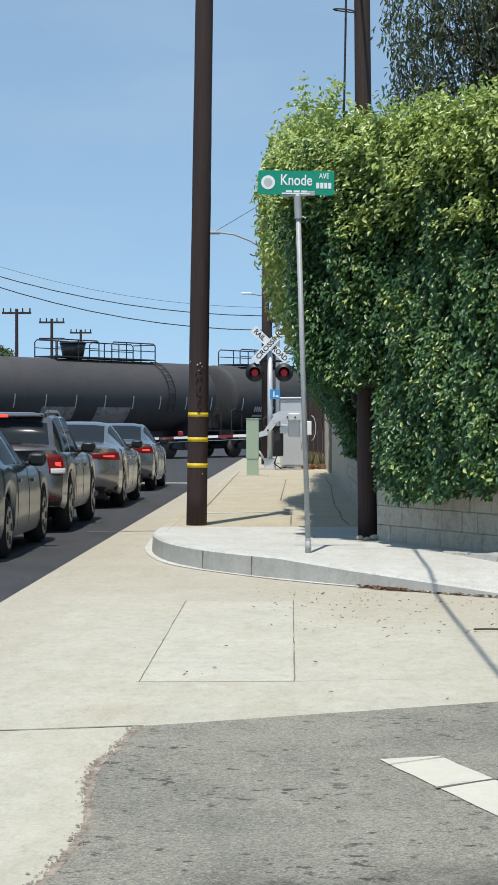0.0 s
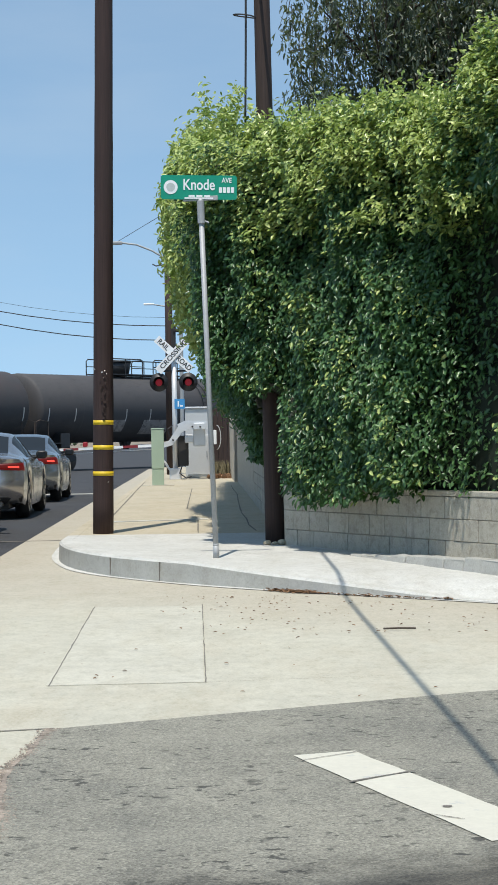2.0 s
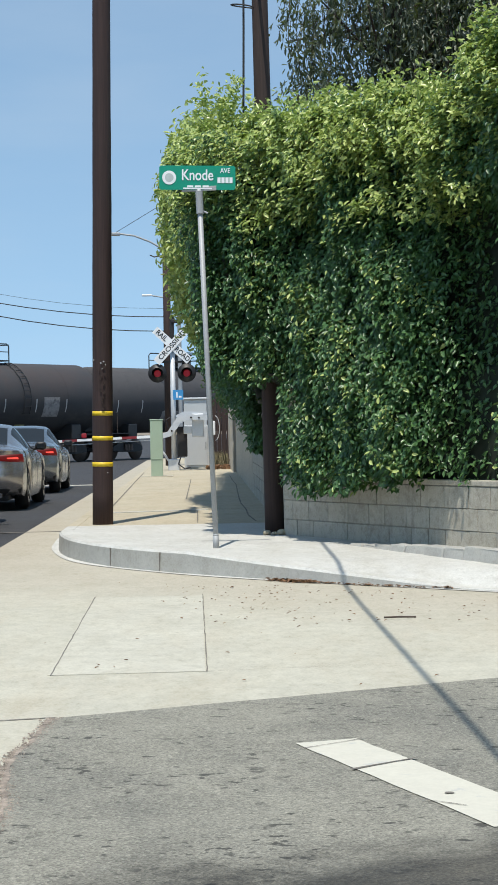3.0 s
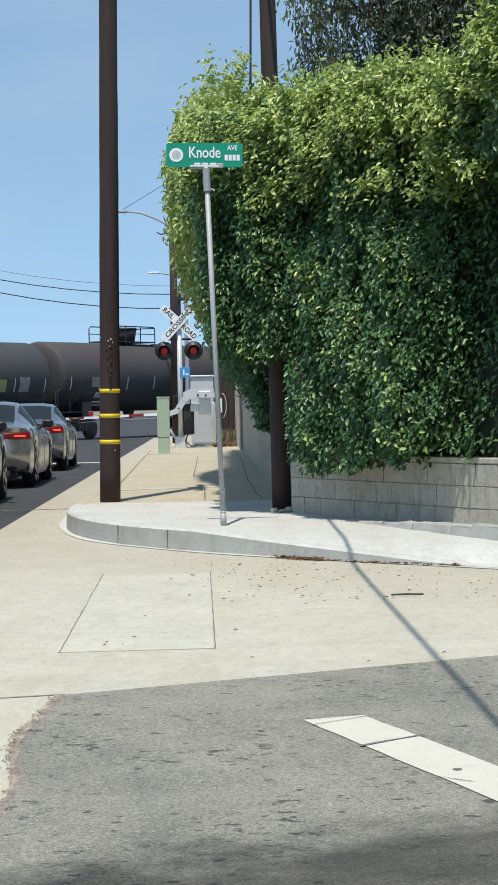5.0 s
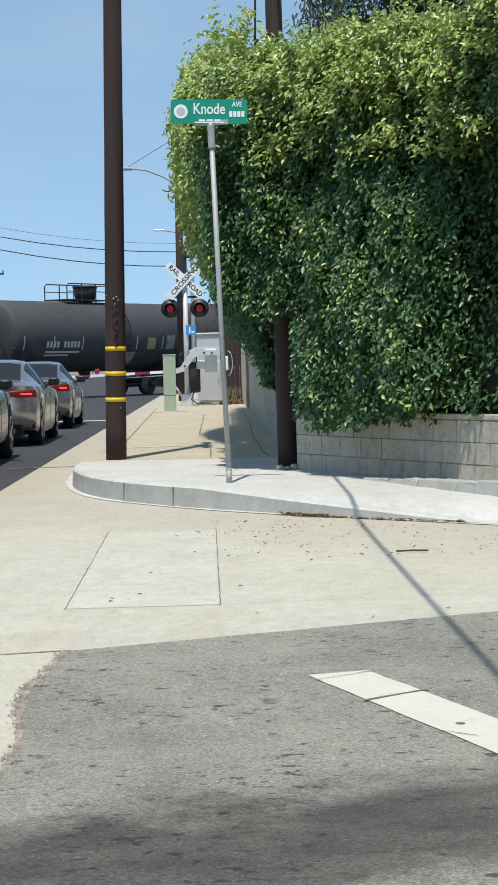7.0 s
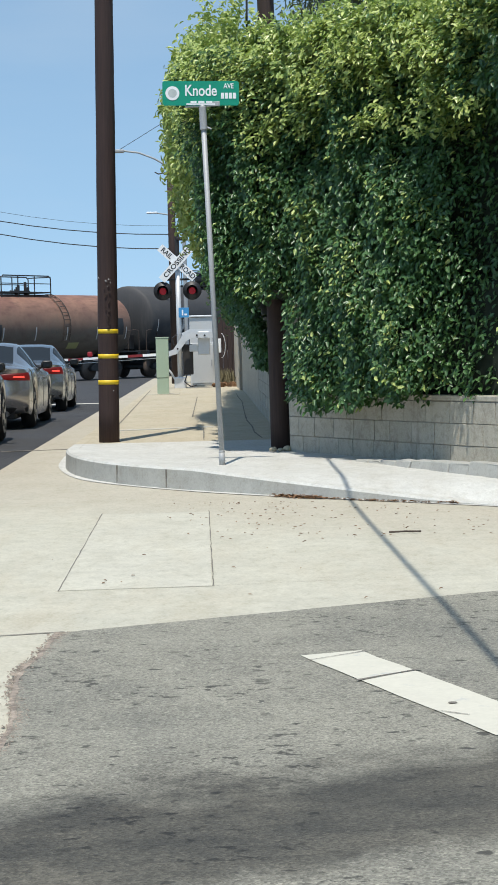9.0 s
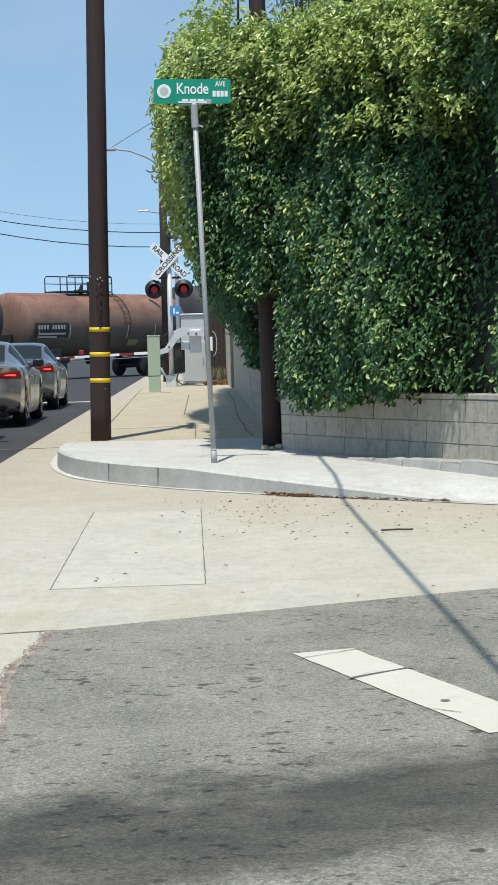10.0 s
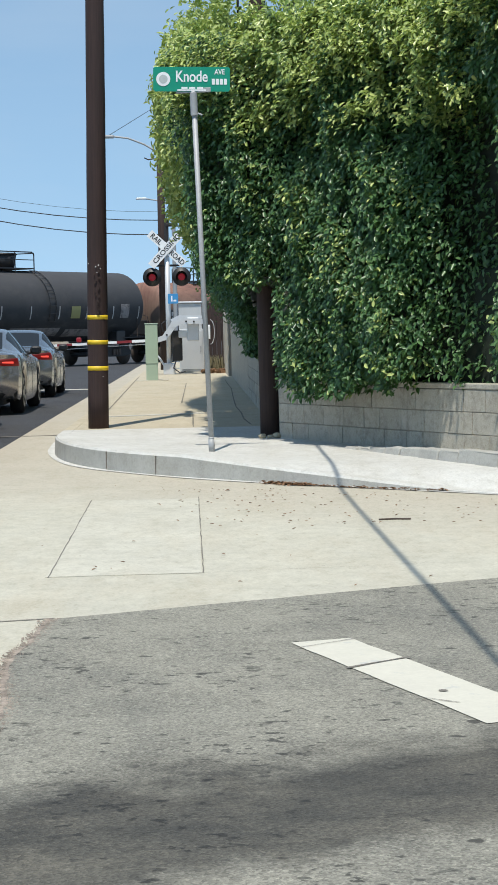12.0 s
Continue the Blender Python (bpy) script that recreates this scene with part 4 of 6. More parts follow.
    for i in range(16):
        part("stripe", boxed(-0.42 * (i + 1) + 0.002, -0.42 * i, -0.025, 0.025, -0.038 + 0.0010 * i, 0.038 - 0.0010 * i), M_RED if i % 2 else M_WHITE, a, "red stripe" if i % 2 else "white stripe")
    part("truss_wire", bent([(0, 0.03, -0.10), (-2.2, 0.03, -0.12), (-6.4, 0.03, -0.06)], 0.010, 6), M_SILVER, a)
    for x in (-1.90, -4.1, -6.5):
        lamp = part("arm_lamp", boxed(x - 0.07, x + 0.07, -0.05, 0.05, 0.055, 0.19, 0.03), M_SIGNALRED, a, "small red lamp")
    # equipment cases
    c = thing("signal_case", "light grey signal equipment cabinet", "cabinet", pose(-0.155, Y + 1.9, 0.13))
    part("body", boxed(-0.36, 0.36, -0.3, 0.3, 0.06, 1.30, 0.02), M_CABGREY, c)
    part("door", boxed(-0.31, 0.31, -0.318, -0.302, 0.12, 1.24, 0.006), M_CABGREY, c)
    part("handle", boxed(0.24, 0.27, -0.345, -0.319, 0.62, 0.80, 0.006), M_GALV, c)
    part("plinth", boxed(-0.40, 0.40, -0.34, 0.34, 0.0, 0.06), M_KERB, c)
    c2 = thing("signal_bungalow", "pale grey relay house behind the signal", "cabinet", pose(0.0, Y + 4.5, 0.1))
    part("body", boxed(-0.55, 0.16, 0, 1.0, 0.0, 2.12, 0.02), M_CABGREY, c2)
    part("roof", boxed(-0.59, 0.20, -0.05, 1.05, 2.12, 2.18, 0.02), M_SILVER, c2)
    u = thing("utility_pedestal", "pale green utility pedestal box on the pavement", "utility box", pose(-1.135, 46.4, 0.145))
    part("lower_body", boxed(-0.145, 0.145, -0.12, 0.12, 0.0, 0.42, 0.01), M_BOXGREEN, u)
    part("upper_body", boxed(-0.155, 0.155, -0.13, 0.13, 0.424, 1.40, 0.01), M_BOXGREEN, u)
    part("lid", boxed(-0.165, 0.165, -0.14, 0.14, 1.402, 1.43, 0.008), M_BOXGREEN, u)
    part("latch", boxed(0.157, 0.19, -0.03, 0.03, 1.36, 1.40, 0.004), M_DARKMETAL, u)
    part("pad", boxed(-0.4, 0.4, -0.35, 0.35, 0.0, 0.02, 0.005), M_CONC, u)
    fence = thing("dark_fence", "dark brown board fence behind the crossing signal", "fence", pose(0.0, 59.0, 0.0))
    for i in range(7):
        part("board", boxed(0.18 + i * 0.15, 0.32 + i * 0.15, 0, 0.02, 0.0, 2.22 + 0.03 * math.sin(i * 2.1), 0.004), M_POLE2, fence)
    part("rail", boxed(0.18, 1.23, 0.02, 0.06, 0.5, 0.6), M_POLE2, fence)
    part("rail", boxed(0.18, 1.23, 0.02, 0.06, 1.7, 1.8), M_POLE2, fence)
    dry = thing("dry_grass", "tuft of dry yellow-brown grass by the fence", "grass", None, "", "stuff")
    rg = np.random.default_rng(77)
    gp = np.stack([rg.uniform(0.25, 0.75, 420), rg.uniform(55.0, 58.5, 420), np.full(420, 0.10)], 1)
    foliage("blades", gp, np.tile(np.array([0.0, -1.0, 0.1]), (420, 1)), 0.42, M_STRAW, dry, "", -2.2, 0.05, rg, 0.5)
    d = thing("debris_pile", "low heap of brown debris by the fence", "debris")
    rng = random.Random(8)
    bm = bmesh.new()
    for i in range(40):
        x, y = rng.uniform(0.1, 0.75), rng.uniform(53.0, 55.0)
        s = rng.uniform(0.03, 0.10)
        box(bm, -s, s, -s * 0.6, s * 0.6, 0, s * 1.1, m=pose(x, y, 0.15, rng.uniform(-15, 15), rng.uniform(-15, 15), rng.uniform(0, 180)))
    part("debris", bm, M_LITTER, d)


def build_far_poles():
    p = thing("lamp_pole", "tall wooden pole with a street lamp on a curved arm", "utility pole", pose(-1.05, 60.0, 0.0))
    part("shaft", tubed((0, 0, 0), (0, 0, 8.95), 0.135, 0.11, 16), M_POLE2, p, "", True)
    pts = [(0, 0, 7.05), (-0.5, 0, 7.35), (-1.0, 0, 7.55), (-1.5, 0, 7.62)]
    part("lamp_bracket", bent(pts, 0.03, 8), M_GALV, p, "curved lamp bracket")
    part("lamp_head", boxed(-1.85, -1.45, -0.1, 0.1, 7.56, 7.66, 0.03), M_GALV, p, "grey lamp head")
    part("stay", bent([(-1.6, 0, 7.66), (0, 0, 8.6)], 0.009, 6), M_WIRE, p)
    part("insulator", bent([(-0.5, 0, 6.92), (-0.38, 0, 6.86), (-0.12, 0, 6.9)], 0.022, 6), M_DARKMETAL, p)
    q = thing("far_street_lamp", "distant street lamp on a thin arm", "street lamp", pose(-0.9, 82.0, 0))
    part("pole", tubed((0, 0, 0), (0, 0, 8), 0.1, 0.08), M_GALV, q)
    part("arm", bent([(0, 0, 7.0), (-1.2, 0, 7.2)], 0.03), M_GALV, q)
    part("head", boxed(-1.62, -1.15, -0.1, 0.1, 7.17, 7.25, 0.03), M_WHITE, q)
    # wires that swing in from beyond the picture to the lamp pole
    for z0, k, r in ((4.88, 0.0169, 0.016), (4.42, 0.0186, 0.017), (5.15, 0.0175, 0.006)):
        w = thing("service_wire", "thin black overhead wire with a slack curve", "cable", None, "wires at the lamp pole")
        pts = [(-1.1 - 1.1 * i, 60 - 0.2 * i, z0 + 0.05 + k * (1.1 * i) ** 2) for i in range(16)]
        part("wire", bent(pts, r, 6), M_WIRE, w)
    for x, y, z, n in ((-21.2, 140, 10.1, 1), (-21.2, 160, 10.5, 2), (-22.2, 190, 11.1, 1)):
        f = thing("power_pole", "distant wooden power pole with a crossarm", "utility pole", pose(x, y, 0), "power poles")
        part("shaft", tubed((0, 0, 0), (0, 0, z + 0.1), 0.15, 0.12, 10), M_POLE, f)
        for k in range(n):
            part("crossarm", boxed(-1.1, 1.1, -0.07, 0.07, z - 0.3 - k * 1.4, z - 0.14 - k * 1.4), M_POLE, f)
        for dx in (-1.0, -0.45, 0.45, 1.0):
            part("insulator", tubed((dx, 0, z - 0.14), (dx, 0, z + 0.16), 0.06, 0.05, 8), M_DARKMETAL, f)


# ---- train ----
TRACK_P, TRACK_D = Vector((-2.0, 85.0)), Vector((0.569, 0.822)).normalized()
TRACK_TURN = math.degrees(math.atan2(TRACK_D.y, TRACK_D.x))
TRAIN_SPEED = 4.75


def rail_point(s, off=0.0):
    q = TRACK_P + TRACK_D * s + Vector((TRACK_D.y, -TRACK_D.x)) * off
    return q


def build_track():
    tr = thing("railway_track", "steel rails set in the crossing road", "track", pose(TRACK_P.x, TRACK_P.y, 0, 0, 0, TRACK_TURN), "", "structure")
    for y in (-0.7175, 0.7175):
        part("rail", boxed(-120, 120, y - 0.036, y + 0.036, -0.04, 0.015), M_DARKMETAL, tr)
    part("ballast", boxed(-120, 120, -1.6, 1.6, -0.045, -0.002), M_ROAD, tr)


def tank_car(name, s0, s1, top, r, paint, label, deck, dome=0.0, extras=(), blunt=0.2):
    """A tank car between the tank tips s0 and s1 along the train; deck: start and end of its top platform."""
    c, half = (s0 + s1) / 2, (s1 - s0) / 2
    zc = top - r
    t = thing(name, label, "tank car", None, "tank cars of the train")
    rings = []
    cap = r * blunt
    xs = [(-half + cap * (1 - math.cos(math.pi / 2 * i / 8)), max(0.02, r * math.sin(math.pi / 2 * i / 8))) for i in range(9)]
    prof = xs + [(-half * 0.5, r), (0.0, r), (half * 0.5, r)] + [(-x, q) for x, q in reversed(xs)]
    for x, q in prof:
        rings.append([(x, q * math.cos(a), zc + q * math.sin(a)) for a in (k * math.tau / 40 for k in range(40))])
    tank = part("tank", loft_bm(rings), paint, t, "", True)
    for x in (-half * 0.62, -half * 0.2, half * 0.2, half * 0.62):
        bm = bmesh.new()
        tube(bm, (x - 0.04, 0, zc), (x + 0.04, 0, zc), r + 0.006, r + 0.006, 40, False)
        part("weld_band", bm, paint, tank, "", True)
    # underframe
    for sgn in (-1, 1):
        e = sgn * half
        bm = bmesh.new()
        box(bm, min(e - sgn * 2.6, e + sgn * 0.22), max(e - sgn * 2.6, e + sgn * 0.22), -0.35, 0.35, 0.85, 1.25, 0.03)
        part("stub_sill", bm, M_BLACK, t)
        part("end_sill", boxed(e + sgn * 0.12 - 0.1, e + sgn * 0.12 + 0.1, -1.4, 1.4, 0.95, 1.2, 0.02), M_BLACK, t)
        part("coupler", boxed(min(e + sgn * 0.2, e + sgn * 0.44), max(e + sgn * 0.2, e + sgn * 0.44), -0.12, 0.12, 0.78, 1.02, 0.05), M_DARKMETAL, t)
        part("bolster", boxed(e - sgn * 1.75 - 0.3, e - sgn * 1.75 + 0.3, -1.35, 1.35, 0.95, zc - r * 0.72, 0.04), M_BLACK, t)
        part("handrail", bent([(e + sgn * 0.18, -1.36, 1.15), (e + sgn * 0.18, -1.36, 2.05), (e - sgn * 0.1, -1.36, 2.12), (e - sgn * 0.6, -1.36, 2.05), (e - sgn * 0.6, -1.36, 1.15)], 0.016, 6), M_RIMSTEEL, t, "bent steel end handrail")
        part("walkway", boxed(min(e - sgn * 1.6, e + sgn * 0.2), max(e - sgn * 1.6, e + sgn * 0.2), -1.42, -0.95, 1.14, 1.18), M_BLACK, t)
        part("brake_box", boxed(e + sgn * 0.08 - 0.16, e + sgn * 0.08 + 0.16, -0.5, 0.3, 1.25, 1.9, 0.03), M_BLACK, t)
        # truck
        tc = e - sgn * 1.75
        tk = part("truck", boxed(tc - 0.35, tc + 0.35, -1.05, 1.05, 0.5, 0.8, 0.04), M_BLACK, t, "dark four-wheel truck")
        for y in (-1.05, 0.95):
            rr = [[(tc - 1.05, y, 0.42), (tc - 1.05, y, 0.58), (tc - 0.45, y, 0.82), (tc + 0.45, y, 0.82), (tc + 1.05, y, 0.58), (tc + 1.05, y, 0.42), (tc + 0.4, y, 0.34), (tc - 0.4, y, 0.34)]]
            rr.append([(px, py + 0.1, pz) for px, py, pz in rr[0]])
            part("side_frame", loft_bm(rr), M_DARKMETAL, tk)
        for x in (tc - 0.89, tc + 0.89):
            for y in (-0.76, 0.76):
                bm = bmesh.new()
                tube(bm, (x, y - 0.06, 0.457), (x, y + 0.06, 0.457), 0.457, 0.457, 28)
                part("wheel", bm, M_RIMSTEEL, tk, "", True)
            part("axle", tubed((x, -1.0, 0.457), (x, 1.0, 0.457), 0.085), M_DARKMETAL, tk)
        for dx in (-0.2, 0.0, 0.2):
            bm = bmesh.new()
            tube(bm, (tc + dx, -1.08, 0.42), (tc + dx, -1.08, 0.68), 0.07)
            part("spring", bm, M_RIMSTEEL, tk)
    part("outlet", tubed((0, 0, zc - r - 0.32), (0, 0, zc - r + 0.1), 0.18, 0.3), M_BLACK, t)
    # top platform with rails
    d0, d1 = deck[0][0] - c, deck[-1][1] - c
    part("platform", boxed(d0, d1, -0.62, 0.62, top + 0.04, top + 0.09), M_BLACK, t, "steel grating platform")
    for a0, a1 in [(p - c, q - c) for p, q in deck]:
        for y in (-0.6, 0.6):
            n = max(2, round((a1 - a0) / 1.1))
            for i in range(1, n):
                x = a0 + (a1 - a0) * i / n
                part("rail_post", tubed((x, y, top - 0.25), (x, y, top + 0.74), 0.024, 0.024, 8), M_BLACK, t)
            hoop = [(a0, y, top - 0.25), (a0, y, top + 0.64), (a0 + 0.12, y, top + 0.74), (a1 - 0.12, y, top + 0.74), (a1, y, top + 0.64), (a1, y, top - 0.25)]
            part("guard_rail", bent(hoop, 0.025, 8), M_BLACK, t)
            part("guard_rail", tubed((a0, y, top + 0.42), (a1, y, top + 0.42), 0.018, 0.018, 8), M_BLACK, t)
        part("guard_rail", tubed((a1, -0.6, top + 0.7), (a1, 0.6, top + 0.7), 0.022, 0.022, 8), M_BLACK, t)
    dx = (deck[0][0] + deck[0][1]) / 2 - c + dome
    if dome is not None and "valves" not in extras:
        bm = bmesh.new()
        tube(bm, (dx, 0, top - 0.12), (dx, 0, top + 0.16), 0.30, 0.30, 20)
        tube(bm, (dx, 0, top + 0.10), (dx, 0, top + 0.62), 0.42, 0.52, 24)
        tube(bm, (dx, 0, top + 0.62), (dx, 0, top + 0.70), 0.55, 0.50, 24)
        part("dome", bm, M_BLACK, t, "round black manway housing", True)
    else:
        bm = bmesh.new()
        for k in range(6):
            tube(bm, (dx - 0.5 + k * 0.2, -0.2 + 0.1 * (k % 3), top - 0.05), (dx - 0.5 + k * 0.2, -0.2 + 0.1 * (k % 3), top + 0.2 + 0.1 * (k % 4)), 0.06)
        tube(bm, (dx - 0.6, 0, top + 0.12), (dx + 0.6, 0, top + 0.12), 0.04)
        part("valves", bm, M_DARKMETAL, t, "cluster of dark valves")
    # ladder down the near side at the platform's forward end
    bm = bmesh.new()
    for x in (d1 - 0.15, d1 + 0.25):
        pts = [(x, -(r + 0.06) * math.cos(a), zc + (r + 0.06) * math.sin(a)) for a in (radians(72 - 12 * k) for k in range(9))]
        for a, b in zip(pts, pts[1:]):
            tube(bm, a, b, 0.02, 0.02, 6)
    for k in range(9):
        a = radians(72 - 12 * k)
        tube(bm, (d1 - 0.15, -(r + 0.06) * math.cos(a), zc + (r + 0.06) * math.sin(a)), (d1 + 0.25, -(r + 0.06) * math.cos(a), zc + (r + 0.06) * math.sin(a)), 0.014, 0.014, 6)
    part("ladder", bm, M_BLACK if paint is not M_TANK_RUST else M_RIMSTEEL, t, "curved side ladder")

    def on_side(nm, xa, xb, za, zb, mat, lab, lift=0.006):
        """A thin curved sheet that lies on the near side of the tank."""
        rows = []
        for i in range(7):
            z = za + (zb - za) * i / 6
            yy = -math.sqrt(max(0.01, (r + lift) ** 2 - (z - zc) ** 2))
            rows.append([(xa, yy, z), (xb, yy, z)])
        v, f = lofted(rows, closed=False)
        return raw(nm, v, f, mat, t, lab)
    # vertical grab-iron marks along the side
    n = max(4, int(half * 2 / 1.65))
    for i in range(n):
        x = -half + cap + 0.3 + (2 * half - 2 * cap - 0.6) * i / (n - 1)
        on_side("reflector", x - 0.03, x + 0.03, zc - 0.55, zc - 0.02, M_MARK, "pale vertical reflector strip", 0.012)
    for kind, xa, xb, za, zb in [e for e in extras if e != "valves"]:
        if kind == "patch":
            on_side("bare_patch", xa, xb, za, zb, M_PATCH, "large pale worn patch")
        elif kind == "placard":
            on_side("placard", xa, xb, za, zb, M_PLACARD, "yellow placard", 0.02)
        elif kind == "panel":
            on_side("stencil_panel", xa, xb, za, zb, M_PATCH, "grey stencil panel", 0.012)
        elif kind == "dark":
            on_side("dark_panel", xa, xb, za, zb, M_BLACK, "black stencil panel", 0.012)
        elif kind == "marks":
            w = (xb - xa) / 11
            for i in range(10):
                if i != 4:
                    on_side("stencil_bar", xa + i * w * 1.1, xa + i * w * 1.1 + w * 0.75, za, zb, M_MARK, "faded white stencil bar", 0.02)
            on_side("stencil_bar", xa, xb, za - 0.22, za - 0.14, M_MARK, "faded white stencil bar", 0.02)
            on_side("stencil_bar", xa, xb * 0.7 + xa * 0.3, za - 0.34, za - 0.28, M_MARK, "faded white stencil bar", 0.02)
    t["s"] = c
    return t


def build_train():
    cars = []
    cars.append(tank_car("tank_car", -3.4, 11.4, 4.05, 1.45, M_TANK_DARK, "dark slate tank car with top platform", [(-1.9, 2.6)], 0.8, [("marks", -5.9, -4.4, 2.0, 2.22)]))
    cars.append(tank_car("tank_car", -19.65, -4.5, 4.06, 1.45, M_TANK_GREY, "grey tank car with pale worn patches and long platform", [(-14.0, -11.5), (-10.7, -7.9)], 0.35,
                         [("patch", -3.65, -1.7, 1.62, 2.12), ("patch", -0.4, 1.65, 1.5, 2.12)]))
    cars.append(tank_car("tank_car", -32.85, -20.1, 4.12, 1.48, M_TANK_BLACK, "black tank car with grey stencil panels", [(-28.4, -25.2)], 0.2,
                         [("panel", 2.4, 3.4, 1.9, 2.7), ("marks", -4.0, -2.4, 1.75, 1.98), ("placard", 1.0, 1.6, 1.3, 1.6), ("panel", -4.4, -3.9, 2.2, 2.6)]))
    cars.append(tank_car("tank_car", -45.7, -33.35, 4.05, 1.48, M_TANK_DARK, "dark slate tank car with a yellow placard", [(-41.3, -38.4)], 0.5,
                         [("placard", 2.6, 3.2, 2.0, 2.5), ("panel", 4.0, 4.6, 2.0, 2.6), ("marks", -4.2, -2.0, 2.1, 2.35), ("panel", 1.0, 1.9, 1.4, 1.9)]))
    cars.append(tank_car("tank_car", -58.0, -46.6, 3.62, 1.36, M_TANK_RUST, "tan tank car streaked with rust", [(-54.5, -51.4)], 0.3,
                         ["valves", ("dark", -5.3, -3.1, 1.75, 2.35), ("marks", -5.1, -3.3, 2.08, 2.25), ("dark", 4.0, 4.8, 1.9, 2.6), ("placard", 1.2, 1.9, 1.35, 1.6)], 0.3))
    cars.append(tank_car("tank_car", -75.2, -59.4, 4.0, 1.48, M_TANK_DARK, "dark grey tank car with yellow placard and streaks", [(-69.6, -66.0)], 0.6,
                         [("placard", 2.6, 3.2, 2.0, 2.5), ("panel", 6.0, 6.6, 2.0, 2.6), ("patch", -1.0, 2.2, 1.28, 1.62), ("patch", 2.6, 5.2, 1.25, 1.55)]))
    return cars


# ---- cars ----
def road_car(name, label, at, paint, plan, green, wb, wr, tail, rails=False, cut=0.20):
    """plan: rows of y, half width, underside, belt height, roof height, roof half width; the rear axle is at y = 0.
    green: rear glass from and to, windscreen from and to. tail: lamp's inner share of the half width, its two heights, its wrap."""
    c = thing(name, label, "car", at, "cars queued at the crossing")
    y0, y1 = plan[0][0], plan[-1][0]
    ar = wr + 0.05
    ys = np.arange(y0 - 0.3, y1 + 0.3, 0.02)
    cols = []
    for k in range(1, 6):
        v = np.interp(ys, [r[0] for r in plan], [r[k] for r in plan])
        cols.append(np.convolve(np.pad(v, 7, mode="edge"), np.ones(15) / 15, "valid"))

    def section(y):
        w, zs, zb, zr, wrf = [float(np.interp(y, ys, v)) for v in cols]
        for ya in (0.0, wb):
            if abs(y - ya) < ar:
                zs = max(zs, wr + math.sqrt(ar * ar - (y - ya) ** 2))
        h = zb - zs
        pts = [(0, zs), (w * 0.74, zs), (w * 0.95, zs + 0.015), (w * 0.985, zs + h * 0.16), (w * 0.995, zs + h * 0.36), (w, zs + h * 0.56), (w * 0.985, zs + h * 0.78), (w * 0.965, zb - h * 0.08), (w * 0.915, zb)]
        drop = min(0.075, (zr - zb) * 0.5)
        for k, bow in ((0.33, 0.022), (0.67, 0.022), (1.0, 0.0)):
            pts.append((w * 0.915 + (wrf - w * 0.915) * k + bow * (zr - zb), zb + (zr - drop - zb) * k))
        return pts + [(wrf * 0.90, zr - drop * 0.42), (wrf * 0.58, zr - drop * 0.08), (0, zr)]

    def bulge(z):
        """How the tail stands in and out: lip, lamp panel, bumper, valance."""
        top = plan[1][4]
        return float(np.interp(z / top, [0.22, 0.34, 0.50, 0.60, 0.66, 0.74, 0.88, 0.95, 1.0], [0.16, 0.03, -0.035, -0.03, 0.025, 0.05, 0.03, -0.015, 0.05]))

    stations = sorted({round(v, 3) for v in np.arange(y0 + cut, y1 - cut, 0.055)} | {round(ya + q * ar * math.cos(math.pi * k / 10), 3) for ya in (0.0, wb) for q in (1.0,) for k in range(11)} | {y1 - cut})
    grid, at_y = [], []
    for k in (0.02, 0.3, 0.55, 0.75, 0.88, 0.96):
        grid.append([(x * k, y0 + cut * k ** 5 + bulge(z), z) for x, z in section(y0 + cut)])
        at_y.append(y0)
    for y in stations:
        fall = max(0.0, 1 - (y - y0 - cut) / 0.45)
        grid.append([(x, y + bulge(z) * fall, z) for x, z in section(y)])
        at_y.append(y)
    for k in (0.96, 0.85, 0.6, 0.3, 0.02):
        grid.append([(x * k, y1 - cut * k ** 4, z) for x, z in section(y1 - cut)])
        at_y.append(y1)
    m = len(grid[0])
    ring = [g + [(-x, y, z) for x, y, z in reversed(g[1:-1])] for g in grid]
    n = len(ring[0])
    flat = [p for r_ in ring for p in r_]
    ga, gb, wa, wz = green
    mid = gb * 0.45 + wa * 0.55
    groups = collections.defaultdict(list)
    for i in range(len(ring) - 1):
        ym = (at_y[i] + at_y[i + 1]) / 2
        for j in range(n):
            jj = j if j < m - 1 else n - 1 - j
            side_of = "r" if j < m - 1 else "l"
            key = "body"
            if jj >= 12 and ga < ym < gb:
                key = "rear_window"
            elif jj >= 12 and wa < ym < wz:
                key = "windscreen"
            elif jj in (8, 9, 10) and ga + (gb - ga) * 0.72 < ym < wz - (wz - wa) * 0.55 and abs(ym - mid) > 0.05:
                key = "side_window " + side_of + ("a" if ym < mid else "b")
            k2 = (j + 1) % n
            groups[key].append((i * n + j, i * n + k2, (i + 1) * n + k2, (i + 1) * n + j))
    for key, fs in groups.items():
        idx = sorted({k for f in fs for k in f})
        new_at = {k: q for q, k in enumerate(idx)}
        nm = key.split()[0]
        ob = raw(nm, [flat[k] for k in idx], [tuple(new_at[k] for k in f) for f in fs], paint if key == "body" else M_GLASS, c, "" if key == "body" else "dark tinted glass", True)
        ob.data.set_sharp_from_angle(angle=radians(38))
    # plain black box added to deepen the shade beneath the car
    part("underbody", boxed(-plan[2][1] * 0.72, plan[2][1] * 0.72, y0 + 0.25, y1 - 0.3, 0.17, 0.62, 0.03), M_PLASTIC, c, "black underside")
    w0 = section(0.0)[5][0]
